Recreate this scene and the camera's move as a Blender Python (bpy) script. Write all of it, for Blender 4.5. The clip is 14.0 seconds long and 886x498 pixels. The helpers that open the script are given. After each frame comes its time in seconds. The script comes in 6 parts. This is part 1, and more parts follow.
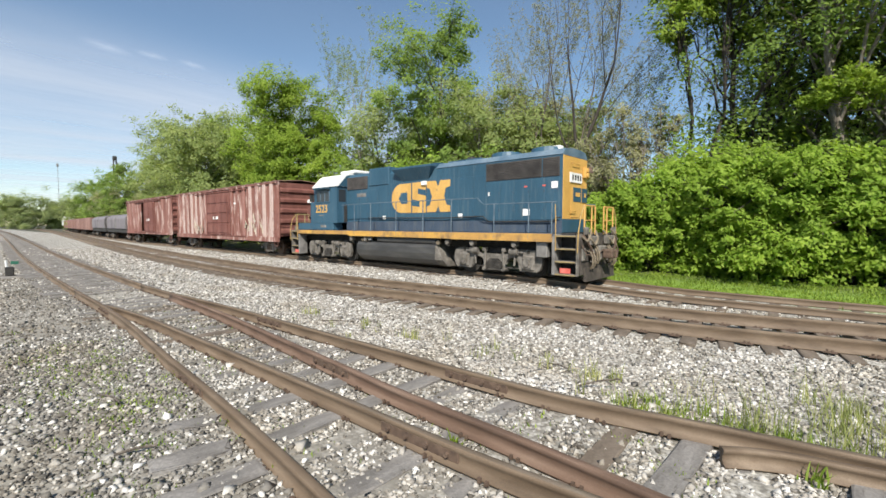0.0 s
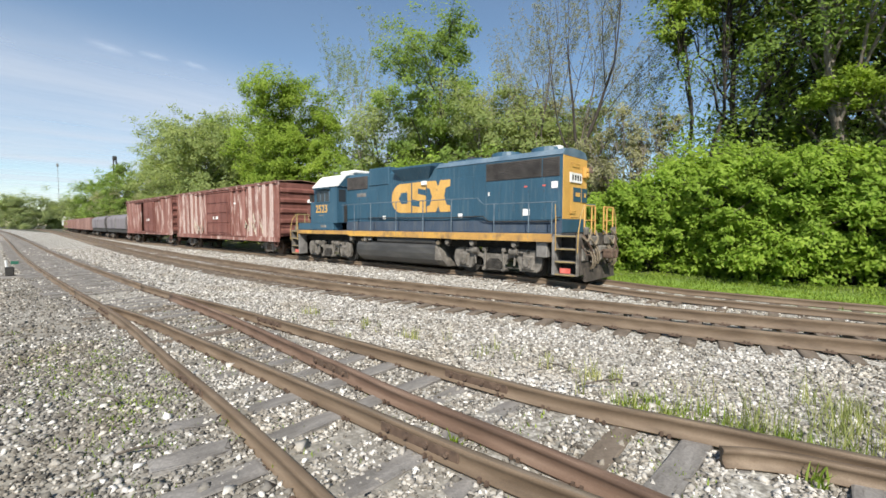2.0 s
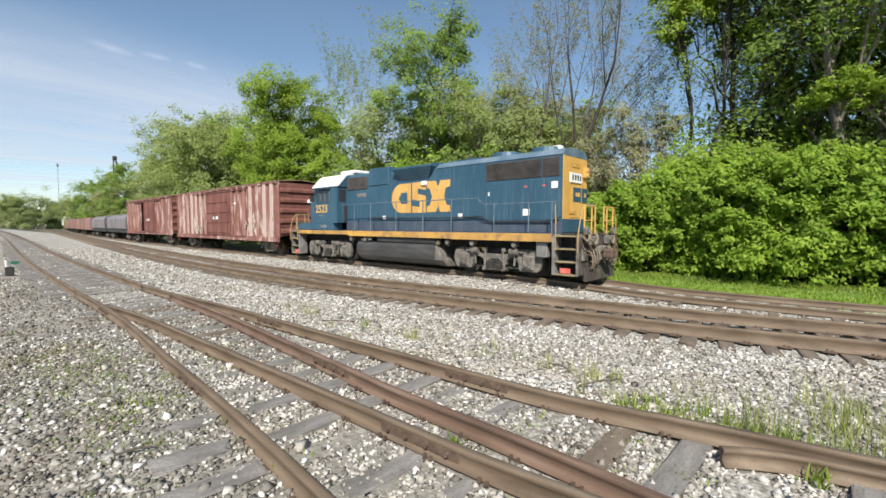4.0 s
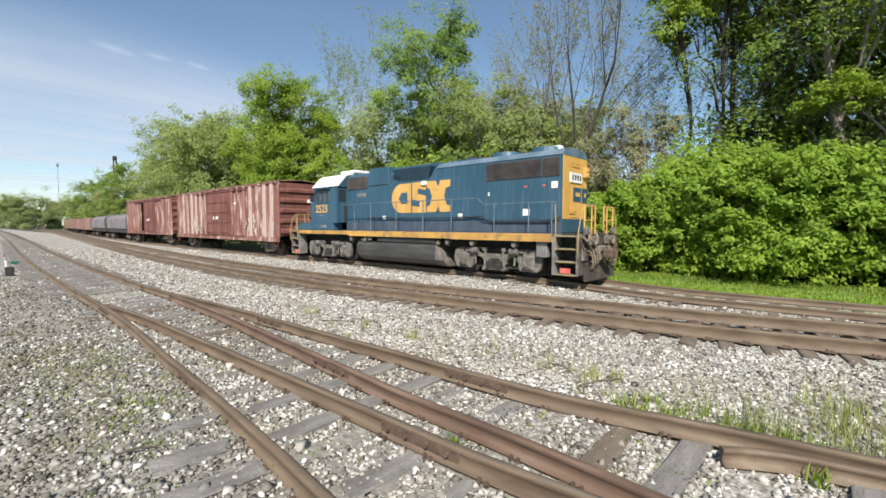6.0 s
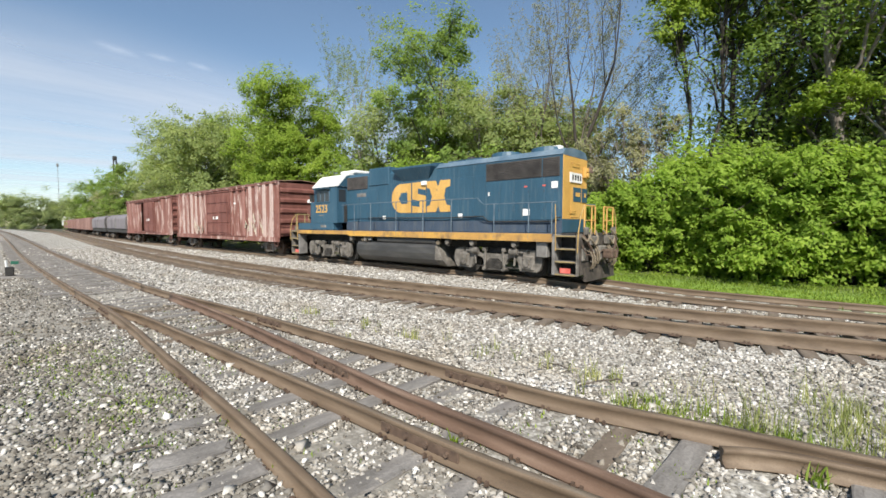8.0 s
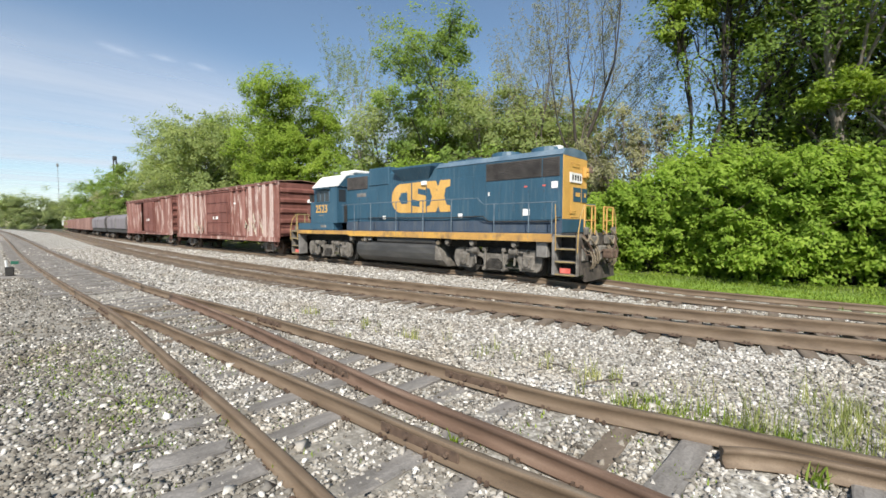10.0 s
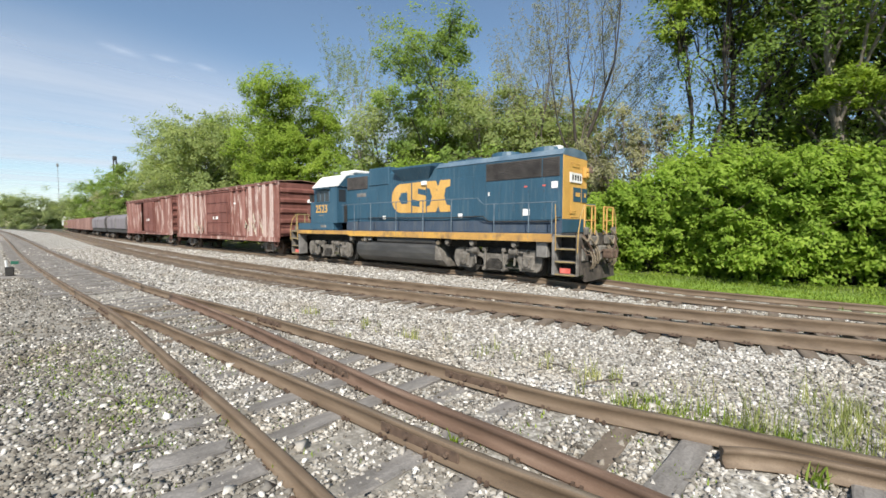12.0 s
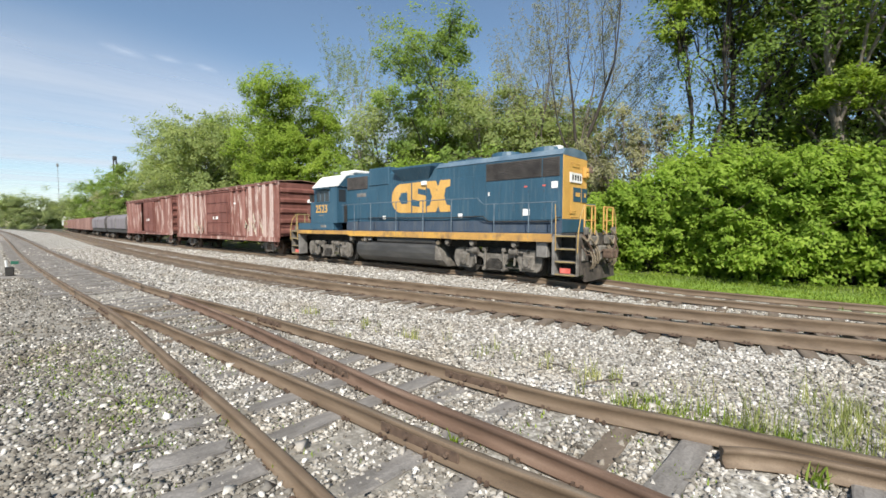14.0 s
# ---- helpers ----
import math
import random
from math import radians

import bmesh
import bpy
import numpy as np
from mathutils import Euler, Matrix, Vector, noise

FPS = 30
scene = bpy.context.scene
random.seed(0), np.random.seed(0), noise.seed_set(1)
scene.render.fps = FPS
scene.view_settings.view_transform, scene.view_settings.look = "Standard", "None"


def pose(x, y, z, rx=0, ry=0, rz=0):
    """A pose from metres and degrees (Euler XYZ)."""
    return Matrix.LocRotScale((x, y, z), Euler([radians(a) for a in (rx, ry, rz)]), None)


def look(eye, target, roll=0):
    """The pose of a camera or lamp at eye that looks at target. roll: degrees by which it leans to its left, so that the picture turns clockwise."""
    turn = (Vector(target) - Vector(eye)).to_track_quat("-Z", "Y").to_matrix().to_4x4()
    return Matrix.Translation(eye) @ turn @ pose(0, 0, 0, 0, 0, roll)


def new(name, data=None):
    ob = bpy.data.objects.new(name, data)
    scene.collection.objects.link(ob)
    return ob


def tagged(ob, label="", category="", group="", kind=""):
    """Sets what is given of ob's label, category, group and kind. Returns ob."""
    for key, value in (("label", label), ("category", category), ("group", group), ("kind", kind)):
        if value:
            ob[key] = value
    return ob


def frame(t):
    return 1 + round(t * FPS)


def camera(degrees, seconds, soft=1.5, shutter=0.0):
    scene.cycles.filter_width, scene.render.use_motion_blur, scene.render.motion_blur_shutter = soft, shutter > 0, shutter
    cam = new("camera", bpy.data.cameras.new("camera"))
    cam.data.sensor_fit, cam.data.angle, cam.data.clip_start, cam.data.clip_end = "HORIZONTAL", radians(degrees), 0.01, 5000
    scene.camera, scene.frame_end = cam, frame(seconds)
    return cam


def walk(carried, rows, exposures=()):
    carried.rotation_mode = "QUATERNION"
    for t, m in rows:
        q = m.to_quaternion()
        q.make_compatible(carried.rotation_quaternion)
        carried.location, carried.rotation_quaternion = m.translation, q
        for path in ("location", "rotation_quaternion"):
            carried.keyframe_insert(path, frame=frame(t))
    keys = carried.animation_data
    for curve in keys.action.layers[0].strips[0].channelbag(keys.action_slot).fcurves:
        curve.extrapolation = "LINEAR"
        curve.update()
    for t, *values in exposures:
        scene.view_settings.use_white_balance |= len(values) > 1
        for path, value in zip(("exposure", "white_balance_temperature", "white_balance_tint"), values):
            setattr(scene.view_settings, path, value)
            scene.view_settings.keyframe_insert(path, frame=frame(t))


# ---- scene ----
cam = camera(91.36, 14.0, soft=1.6)
CAM = pose(14.065, -13.918, 1.812, 86.792, 0, 41.771)
walk(cam, [(0.0, CAM), (14.0, CAM)])

# ---- world and sun ----
SUN_DIR = Vector((0.46, -0.58, 0.67)).normalized()
world = bpy.data.worlds.new("sky")
scene.world = world
world.use_nodes = True
wn = world.node_tree.nodes
wl = world.node_tree.links
sky = wn.new("ShaderNodeTexSky")
sky.sky_type = "NISHITA"
sky.sun_disc = False
sky.sun_elevation = math.asin(SUN_DIR.z)
sky.sun_rotation = math.atan2(SUN_DIR.x, SUN_DIR.y)
sky.air_density, sky.dust_density, sky.ozone_density = 0.9, 0.0, 1.1
wn["Background"].inputs["Strength"].default_value = 0.088
tint = wn.new("ShaderNodeHueSaturation")
tint.inputs["Hue"].default_value, tint.inputs["Saturation"].default_value = 0.494, 1.08
wl.new(sky.outputs[0], tint.inputs["Color"])
wl.new(tint.outputs[0], wn["Background"].inputs["Color"])
sun = new("sun", bpy.data.lights.new("sun", "SUN"))
sun.data.energy, sun.data.angle, sun.data.color = 5.0, radians(0.53), (1.0, 0.95, 0.87)
sun.matrix_basis = look(SUN_DIR * 100, (0, 0, 0))
scene.view_settings.exposure = 0.6


# ---- materials ----
def nodes_of(name):
    m = bpy.data.materials.new(name)
    m.use_nodes = True
    nt = m.node_tree
    return m, nt.nodes, nt.links, nt.nodes["Principled BSDF"]


def noise_tex(n, l, scale, detail=4.0, stretch=None, coord="Object", rough=0.55):
    tc = n.new("ShaderNodeTexCoord")
    tex = n.new("ShaderNodeTexNoise")
    tex.inputs["Scale"].default_value, tex.inputs["Detail"].default_value = scale, detail
    tex.inputs["Roughness"].default_value = rough
    if stretch:
        mp = n.new("ShaderNodeMapping")
        mp.inputs["Scale"].default_value = stretch
        l.new(tc.outputs[coord], mp.inputs[0])
        l.new(mp.outputs[0], tex.inputs["Vector"])
    else:
        l.new(tc.outputs[coord], tex.inputs["Vector"])
    return tex.outputs["Fac"]


def ramp(n, l, fac, stops):
    r = n.new("ShaderNodeValToRGB")
    while len(r.color_ramp.elements) < len(stops):
        r.color_ramp.elements.new(0.5)
    for e, (pos, col) in zip(r.color_ramp.elements, stops):
        e.position, e.color = pos, (*col, 1) if len(col) == 3 else col
    l.new(fac, r.inputs[0])
    return r.outputs[0]


def mixc(n, l, fac, a, b, mode="MIX"):
    m = n.new("ShaderNodeMix")
    m.data_type, m.blend_type = "RGBA", mode
    for sock, v in ((0, fac), (6, a), (7, b)):
        if isinstance(v, bpy.types.NodeSocket):
            l.new(v, m.inputs[sock])
        elif sock == 0:
            m.inputs[0].default_value = v
        else:
            m.inputs[sock].default_value = (*v, 1)
    return m.outputs[2]


def bump(n, l, bsdf, height, strength, dist):
    b = n.new("ShaderNodeBump")
    b.inputs["Strength"].default_value, b.inputs["Distance"].default_value = strength, dist
    l.new(height, b.inputs["Height"])
    l.new(b.outputs[0], bsdf.inputs["Normal"])


def gray(v):
    return (v, v, v)


def surface(name, dark, mid, light, scale=3.0, rough=0.7, metal=0.0, stretch=None, grain=60.0, relief=0.3, depth=0.004, patch=None, patch_at=(0.55, 0.7), patch_scale=1.2, patch_stretch=None):
    """A worn surface: broad stains in three tones, a fine grain, optional patches of a second colour."""
    m, n, l, b = nodes_of(name)
    col = ramp(n, l, noise_tex(n, l, scale, 6, stretch), [(0.3, dark), (0.5, mid), (0.72, light)])
    fine = noise_tex(n, l, grain, 3)
    col = mixc(n, l, 1.0, col, ramp(n, l, fine, [(0.3, gray(0.78)), (0.7, gray(1.12))]), "MULTIPLY")
    if patch:
        f = ramp(n, l, noise_tex(n, l, patch_scale, 8, patch_stretch, rough=0.65), [(patch_at[0], gray(0)), (patch_at[1], gray(1))])
        col = mixc(n, l, f, col, patch)
    l.new(col, b.inputs["Base Color"])
    b.inputs["Roughness"].default_value, b.inputs["Metallic"].default_value = rough, metal
    bump(n, l, b, fine, relief, depth)
    return m


def leafy(name, dark, mid, light, through_light=0.45):
    """Leaves: each one of its own tone, glossy on top and lit through from behind."""
    m, n, l, b = nodes_of(name)
    g = n.new("ShaderNodeNewGeometry")
    col = ramp(n, l, g.outputs["Random Per Island"], [(0.0, dark), (0.5, mid), (1.0, light)])
    broad = noise_tex(n, l, 0.45, 2)
    col = mixc(n, l, 1.0, col, ramp(n, l, broad, [(0.3, (0.8, 0.85, 0.8)), (0.7, (1.15, 1.1, 1.0))]), "MULTIPLY")
    l.new(col, b.inputs["Base Color"])
    b.inputs["Roughness"].default_value = 0.65
    b.inputs["Specular IOR Level"].default_value = 0.2
    tr = n.new("ShaderNodeBsdfTranslucent")
    l.new(mixc(n, l, 1.0, col, (1.35, 1.35, 0.7), "MULTIPLY"), tr.inputs["Color"])
    mx = n.new("ShaderNodeMixShader")
    mx.inputs[0].default_value = through_light
    l.new(b.outputs[0], mx.inputs[1])
    l.new(tr.outputs[0], mx.inputs[2])
    l.new(mx.outputs[0], n["Material Output"].inputs["Surface"])
    return m


def stone_material(name, tones, dusty=(0.8, 0.76, 0.68)):
    """Broken limestone: each stone of its own tone."""
    m, n, l, b = nodes_of(name)
    g = n.new("ShaderNodeNewGeometry")
    col = ramp(n, l, g.outputs["Random Per Island"], tones)
    fine = noise_tex(n, l, 90, 4)
    col = mixc(n, l, 1.0, col, ramp(n, l, fine, [(0.3, gray(0.75)), (0.7, gray(1.12))]), "MULTIPLY")
    dust = ramp(n, l, noise_tex(n, l, 0.8, 6), [(0.42, (1, 1, 1)), (0.68, dusty)])
    col = mixc(n, l, 1.0, col, dust, "MULTIPLY")
    l.new(col, b.inputs["Base Color"])
    b.inputs["Roughness"].default_value = 0.9
    bump(n, l, b, fine, 0.4, 0.004)
    return m


def ground_material():
    """Limestone ballast with dirt, running into grass behind the tracks."""
    m, n, l, b = nodes_of("ground")
    tc = n.new("ShaderNodeTexCoord")
    vo = n.new("ShaderNodeTexVoronoi")
    vo.inputs["Scale"].default_value = 25
    vo.distance = "MANHATTAN"
    l.new(tc.outputs["Object"], vo.inputs["Vector"])
    bw = n.new("ShaderNodeRGBToBW")
    l.new(vo.outputs["Color"], bw.inputs[0])
    stones = ramp(n, l, bw.outputs[0], [(0.15, (0.19, 0.17, 0.14)), (0.4, (0.36, 0.335, 0.285)), (0.62, (0.48, 0.45, 0.395)), (0.85, (0.64, 0.61, 0.55))])
    gap = ramp(n, l, vo.outputs["Distance"], [(0.4, gray(1)), (1.0, gray(0.6))])
    stones = mixc(n, l, 1.0, stones, gap, "MULTIPLY")
    dirt = ramp(n, l, noise_tex(n, l, 0.9, 7), [(0.35, (0.17, 0.155, 0.13)), (0.7, (0.27, 0.245, 0.2))])
    sep = n.new("ShaderNodeSeparateXYZ")
    l.new(tc.outputs["Object"], sep.inputs[0])
    wob = noise_tex(n, l, 0.5, 6)

    def band(lo, hi, wobble=2.0):
        a = n.new("ShaderNodeMath")
        a.operation = "MULTIPLY_ADD"
        l.new(wob, a.inputs[0])
        a.inputs[1].default_value = wobble
        l.new(sep.outputs["Y"], a.inputs[2])
        mr = n.new("ShaderNodeMapRange")
        mr.inputs[1].default_value, mr.inputs[2].default_value = lo + wobble / 2, hi + wobble / 2
        l.new(a.outputs[0], mr.inputs[0])
        return mr.outputs[0]

    yard = ramp(n, l, noise_tex(n, l, 0.6, 8), [(0.38, gray(0.95)), (0.62, gray(0.5))])
    near = ramp(n, l, band(-11.6, -9.6), [(0, gray(1)), (1, gray(0))])
    dirty = mixc(n, l, 1.0, near, yard, "MULTIPLY")
    col = mixc(n, l, dirty, stones, dirt)
    grass = ramp(n, l, noise_tex(n, l, 6, 6), [(0.3, (0.11, 0.19, 0.025)), (0.7, (0.22, 0.33, 0.05))])
    east = n.new("ShaderNodeMapRange")
    east.inputs[1].default_value, east.inputs[2].default_value = 4.0, 8.0
    l.new(sep.outputs["X"], east.inputs[0])
    # brown soil, darkened by painted shade behind the train and below the shrubs
    shaded_earth = ramp(n, l, noise_tex(n, l, 0.7, 6), [(0.35, (0.05, 0.048, 0.028)), (0.7, (0.09, 0.085, 0.045))])
    col = mixc(n, l, band(0.9, 1.5, 0.5), col, mixc(n, l, east.outputs[0], shaded_earth, grass))
    col = mixc(n, l, mixc(n, l, 1.0, band(0.55, 0.95, 0.5), east.outputs[0], "MULTIPLY"), col, grass)
    col = mixc(n, l, band(2.6, 4.0, 0.6), col, shaded_earth)
    l.new(col, b.inputs["Base Color"])
    b.inputs["Roughness"].default_value = 0.95
    inv = n.new("ShaderNodeMath")
    inv.operation = "SUBTRACT"
    inv.inputs[0].default_value = 1.0
    l.new(vo.outputs["Distance"], inv.inputs[1])
    bump(n, l, b, inv.outputs[0], 0.3, 0.014)
    return m


def faded_posts():
    """Oxide red paint peeled to a chalky pink, each post to its own degree."""
    m, n, l, b = nodes_of("peeled_post_paint")
    red = ramp(n, l, noise_tex(n, l, 1.5, 6, (1, 1, 0.3)), [(0.3, (0.15, 0.058, 0.042)), (0.5, (0.23, 0.098, 0.076)), (0.72, (0.33, 0.175, 0.145))])
    info = n.new("ShaderNodeObjectInfo")
    add = n.new("ShaderNodeMath")
    add.operation = "MULTIPLY_ADD"
    l.new(info.outputs["Random"], add.inputs[0])
    add.inputs[1].default_value = 0.34
    l.new(noise_tex(n, l, 2.2, 8, (2, 2, 0.5), rough=0.65), add.inputs[2])
    worn = ramp(n, l, add.outputs[0], [(0.58, gray(0)), (0.72, gray(0.9))])
    fine = noise_tex(n, l, 45, 3)
    col = mixc(n, l, worn, red, (0.50, 0.385, 0.34))
    l.new(mixc(n, l, 1.0, col, ramp(n, l, fine, [(0.3, gray(0.8)), (0.7, gray(1.1))]), "MULTIPLY"), b.inputs["Base Color"])
    b.inputs["Roughness"].default_value = 0.85
    bump(n, l, b, fine, 0.2, 0.004)
    return m


M = {}
M["ground"] = ground_material()
M["stones"] = stone_material("limestone", [(0.0, (0.10, 0.09, 0.075)), (0.3, (0.30, 0.276, 0.242)), (0.6, (0.42, 0.395, 0.355)), (0.85, (0.56, 0.535, 0.49)), (1.0, (0.78, 0.755, 0.71))], (0.84, 0.8, 0.73))
M["yard_stones"] = stone_material("yard_gravel", [(0.0, (0.085, 0.077, 0.065)), (0.45, (0.205, 0.188, 0.163)), (0.8, (0.32, 0.298, 0.262)), (0.9, (0.5, 0.475, 0.43)), (1.0, (0.70, 0.675, 0.62))], (0.72, 0.66, 0.57))
M["rail"] = surface("rusty_rail", (0.098, 0.067, 0.041), (0.147, 0.103, 0.066), (0.20, 0.148, 0.10), 4, 0.75, 0.0, (0.3, 2, 2), 120)
M["rail_red"] = surface("red_rusty_rail", (0.095, 0.058, 0.039), (0.145, 0.09, 0.061), (0.20, 0.135, 0.096), 4, 0.8, 0.0, (0.3, 2, 2), 120)
M["railhead"] = surface("worn_railhead", (0.09, 0.067, 0.045), (0.135, 0.102, 0.07), (0.18, 0.143, 0.105), 4, 0.65, 0.0, (0.3, 3, 3), 120)
M["iron"] = surface("rusty_iron", (0.06, 0.038, 0.027), (0.10, 0.065, 0.044), (0.15, 0.10, 0.07), 12, 0.85, 0, None, 150)
M["tie"] = surface("weathered_tie", (0.115, 0.105, 0.094), (0.195, 0.18, 0.163), (0.29, 0.27, 0.247), 3.0, 0.95, 0, (1.5, 0.5, 1.5), 40, 0.6, 0.01, (0.085, 0.074, 0.062), (0.56, 0.72), 5.0, (6, 0.6, 6))
M["tie_dark"] = surface("creosoted_tie", (0.09, 0.069, 0.05), (0.15, 0.117, 0.087), (0.22, 0.178, 0.138), 3.0, 0.9, 0, (1.5, 0.5, 1.5), 40, 0.6, 0.01)
M["blue"] = surface("blue_paint", (0.021, 0.067, 0.105), (0.029, 0.084, 0.13), (0.04, 0.102, 0.15), 0.9, 0.5, 0, (1, 1, 0.35), 25, 0.08, 0.003, (0.10, 0.135, 0.155), (0.53, 0.78), 2.5, (4, 4, 0.25))
M["blue_dirty"] = surface("dusty_blue_paint", (0.035, 0.055, 0.085), (0.05, 0.072, 0.105), (0.085, 0.10, 0.12), 2.0, 0.7, 0, (1, 1, 0.3), 25, 0.15, 0.003, (0.13, 0.12, 0.10), (0.55, 0.8), 3, (3, 3, 0.5))
M["yellow"] = surface("yellow_paint", (0.50, 0.28, 0.07), (0.60, 0.345, 0.092), (0.67, 0.41, 0.13), 1.5, 0.5, 0, (1, 1, 0.4), 40, 0.08, 0.003, (0.36, 0.21, 0.07), (0.60, 0.78), 2.5, (3, 3, 0.5))
M["stripe"] = surface("worn_yellow_stripe", (0.34, 0.19, 0.06), (0.50, 0.28, 0.075), (0.64, 0.36, 0.06), 1.2, 0.7, 0, (0.6, 1, 1), 40, 0.1, 0.003, (0.15, 0.10, 0.06), (0.50, 0.72), 2.5)
M["black"] = surface("black_underframe", (0.018, 0.017, 0.016), (0.032, 0.03, 0.027), (0.06, 0.054, 0.046), 4, 0.8, 0, None, 60)
M["truck"] = surface("dusty_truck_iron", (0.085, 0.076, 0.064), (0.15, 0.135, 0.115), (0.235, 0.212, 0.182), 5, 0.85, 0, None, 60, 0.4, 0.006)
M["tank"] = surface("dusty_black_tank", (0.036, 0.036, 0.036), (0.058, 0.057, 0.056), (0.09, 0.087, 0.081), 1.5, 0.5, 0, (0.5, 1, 2), 50, 0.1, 0.003, (0.13, 0.12, 0.105), (0.6, 0.85), 2, (0.5, 2, 3))
M["grille"] = surface("sooty_grille", (0.03, 0.027, 0.025), (0.055, 0.049, 0.045), (0.085, 0.075, 0.068), 2.5, 0.85, 0, None, 80)
M["white"] = surface("white_paint", (0.62, 0.61, 0.58), (0.75, 0.74, 0.71), (0.82, 0.81, 0.79), 2, 0.6, 0, None, 40, 0.05, 0.002)
M["steel_grey"] = surface("grey_steel", (0.13, 0.12, 0.11), (0.21, 0.20, 0.185), (0.3, 0.285, 0.265), 3, 0.7, 0.1, None, 60)
M["red"] = surface("red_paint", (0.5, 0.09, 0.07), (0.62, 0.13, 0.1), (0.7, 0.2, 0.16), 5, 0.6, 0, None, 50)
M["boxcar"] = surface("faded_oxide_red", (0.15, 0.058, 0.042), (0.22, 0.092, 0.07), (0.31, 0.155, 0.125), 1.3, 0.85, 0, (1, 1, 0.25), 45, 0.2, 0.004, (0.48, 0.36, 0.315), (0.53, 0.62), 1.1, (2.0, 2.0, 0.5))
M["scrawl"] = surface("faded_cream_paint", (0.40, 0.34, 0.24), (0.55, 0.48, 0.36), (0.64, 0.58, 0.48), 3, 0.8, 0, None, 40, 0.1, 0.002)
M["boxcar_post"] = faded_posts()
M["boxcar_dark"] = surface("oxide_red", (0.12, 0.042, 0.032), (0.175, 0.066, 0.05), (0.24, 0.105, 0.084), 2, 0.85, 0, (1, 1, 0.3), 45, 0.2, 0.004, (0.30, 0.17, 0.14), (0.66, 0.85), 2, (2, 2, 0.3))
M["rust_roof"] = surface("rusty_roof", (0.15, 0.08, 0.055), (0.23, 0.135, 0.10), (0.33, 0.22, 0.17), 2, 0.85, 0, None, 45)
M["coil_grey"] = surface("dull_grey_hood", (0.12, 0.105, 0.115), (0.175, 0.155, 0.165), (0.235, 0.21, 0.215), 1, 0.6, 0, (1, 1, 0.3), 30)
M["gondola"] = surface("red_gondola", (0.16, 0.085, 0.068), (0.25, 0.145, 0.12), (0.34, 0.22, 0.19), 0.5, 0.8, 0, (1, 1, 0.3), 30)
M["bark"] = surface("grey_bark", (0.06, 0.048, 0.037), (0.105, 0.086, 0.067), (0.16, 0.137, 0.112), 3, 0.95, 0, (4, 4, 0.6), 25, 0.8, 0.02)
M["bark_dark"] = surface("dark_bark", (0.022, 0.018, 0.014), (0.045, 0.037, 0.029), (0.08, 0.068, 0.054), 3, 0.95, 0, (4, 4, 0.6), 25, 0.8, 0.02)
M["bark_pale"] = surface("pale_bark", (0.12, 0.10, 0.08), (0.21, 0.18, 0.15), (0.31, 0.28, 0.245), 3, 0.95, 0, (4, 4, 0.6), 25, 0.6, 0.02)
M["leaf_bush"] = leafy("bush_leaves", (0.14, 0.225, 0.026), (0.235, 0.35, 0.045), (0.33, 0.44, 0.08), 0.5)
M["leaf_dark"] = leafy("dark_leaves", (0.085, 0.14, 0.028), (0.145, 0.22, 0.045), (0.22, 0.305, 0.07), 0.5)
M["leaf_bright"] = leafy("spring_leaves", (0.145, 0.22, 0.026), (0.23, 0.325, 0.044), (0.32, 0.41, 0.08), 0.5)
M["leaf_mid"] = leafy("green_leaves", (0.14, 0.21, 0.046), (0.215, 0.305, 0.072), (0.29, 0.38, 0.105), 0.5)
# young pale leaves; on trees down the tracks the paleness is painted haze
M["leaf_pale"] = leafy("pale_young_and_hazed_leaves", (0.18, 0.23, 0.08), (0.265, 0.32, 0.12), (0.35, 0.40, 0.175), 0.5)
# distance haze is put into this colour: paler, greyer leaves
M["leaf_far"] = leafy("leaves_with_painted_haze", (0.20, 0.25, 0.11), (0.27, 0.32, 0.15), (0.34, 0.385, 0.20), 0.5)
M["leaf_bud"] = leafy("olive_buds", (0.20, 0.20, 0.105), (0.29, 0.285, 0.165), (0.39, 0.375, 0.24), 0.4)
M["grass"] = leafy("grass_blades", (0.12, 0.18, 0.025), (0.20, 0.29, 0.04), (0.30, 0.38, 0.08), 0.35)
M["grass_dry"] = leafy("dry_grass_blades", (0.17, 0.21, 0.06), (0.29, 0.32, 0.12), (0.44, 0.43, 0.22), 0.35)


def glass_material():
    m, n, l, b = nodes_of("cab_glass")
    b.inputs["Base Color"].default_value = (0.03, 0.035, 0.04, 1)
    b.inputs["Roughness"].default_value = 0.05
    return m


M["glass"] = glass_material()


# ---- mesh helpers ----
def part(name, bm, material, parent=None, label=""):
    me = bpy.data.meshes.new(name)
    bm.to_mesh(me)
    bm.free()
    me.materials.append(material)
    ob = new(name, me)
    if parent is not None:
        ob.parent = parent
    if label:
        tagged(ob, label)
    return ob


def raw(name, verts, faces, material, parent=None, smooth=False):
    """A mesh from arrays; all faces have the same number of corners."""
    verts, faces = np.asarray(verts, np.float32), np.asarray(faces, np.int32)
    me = bpy.data.meshes.new(name)
    me.vertices.add(len(verts))
    me.vertices.foreach_set("co", verts.ravel())
    k = faces.shape[1]
    me.loops.add(faces.size)
    me.loops.foreach_set("vertex_index", faces.ravel())
    me.polygons.add(len(faces))
    me.polygons.foreach_set("loop_start", np.arange(0, faces.size, k, dtype=np.int32))
    if smooth:
        me.polygons.foreach_set("use_smooth", np.ones(len(faces), bool))
    me.update(calc_edges=True)
    me.materials.append(material)
    ob = new(name, me)
    if parent is not None:
        ob.parent = parent
    return ob


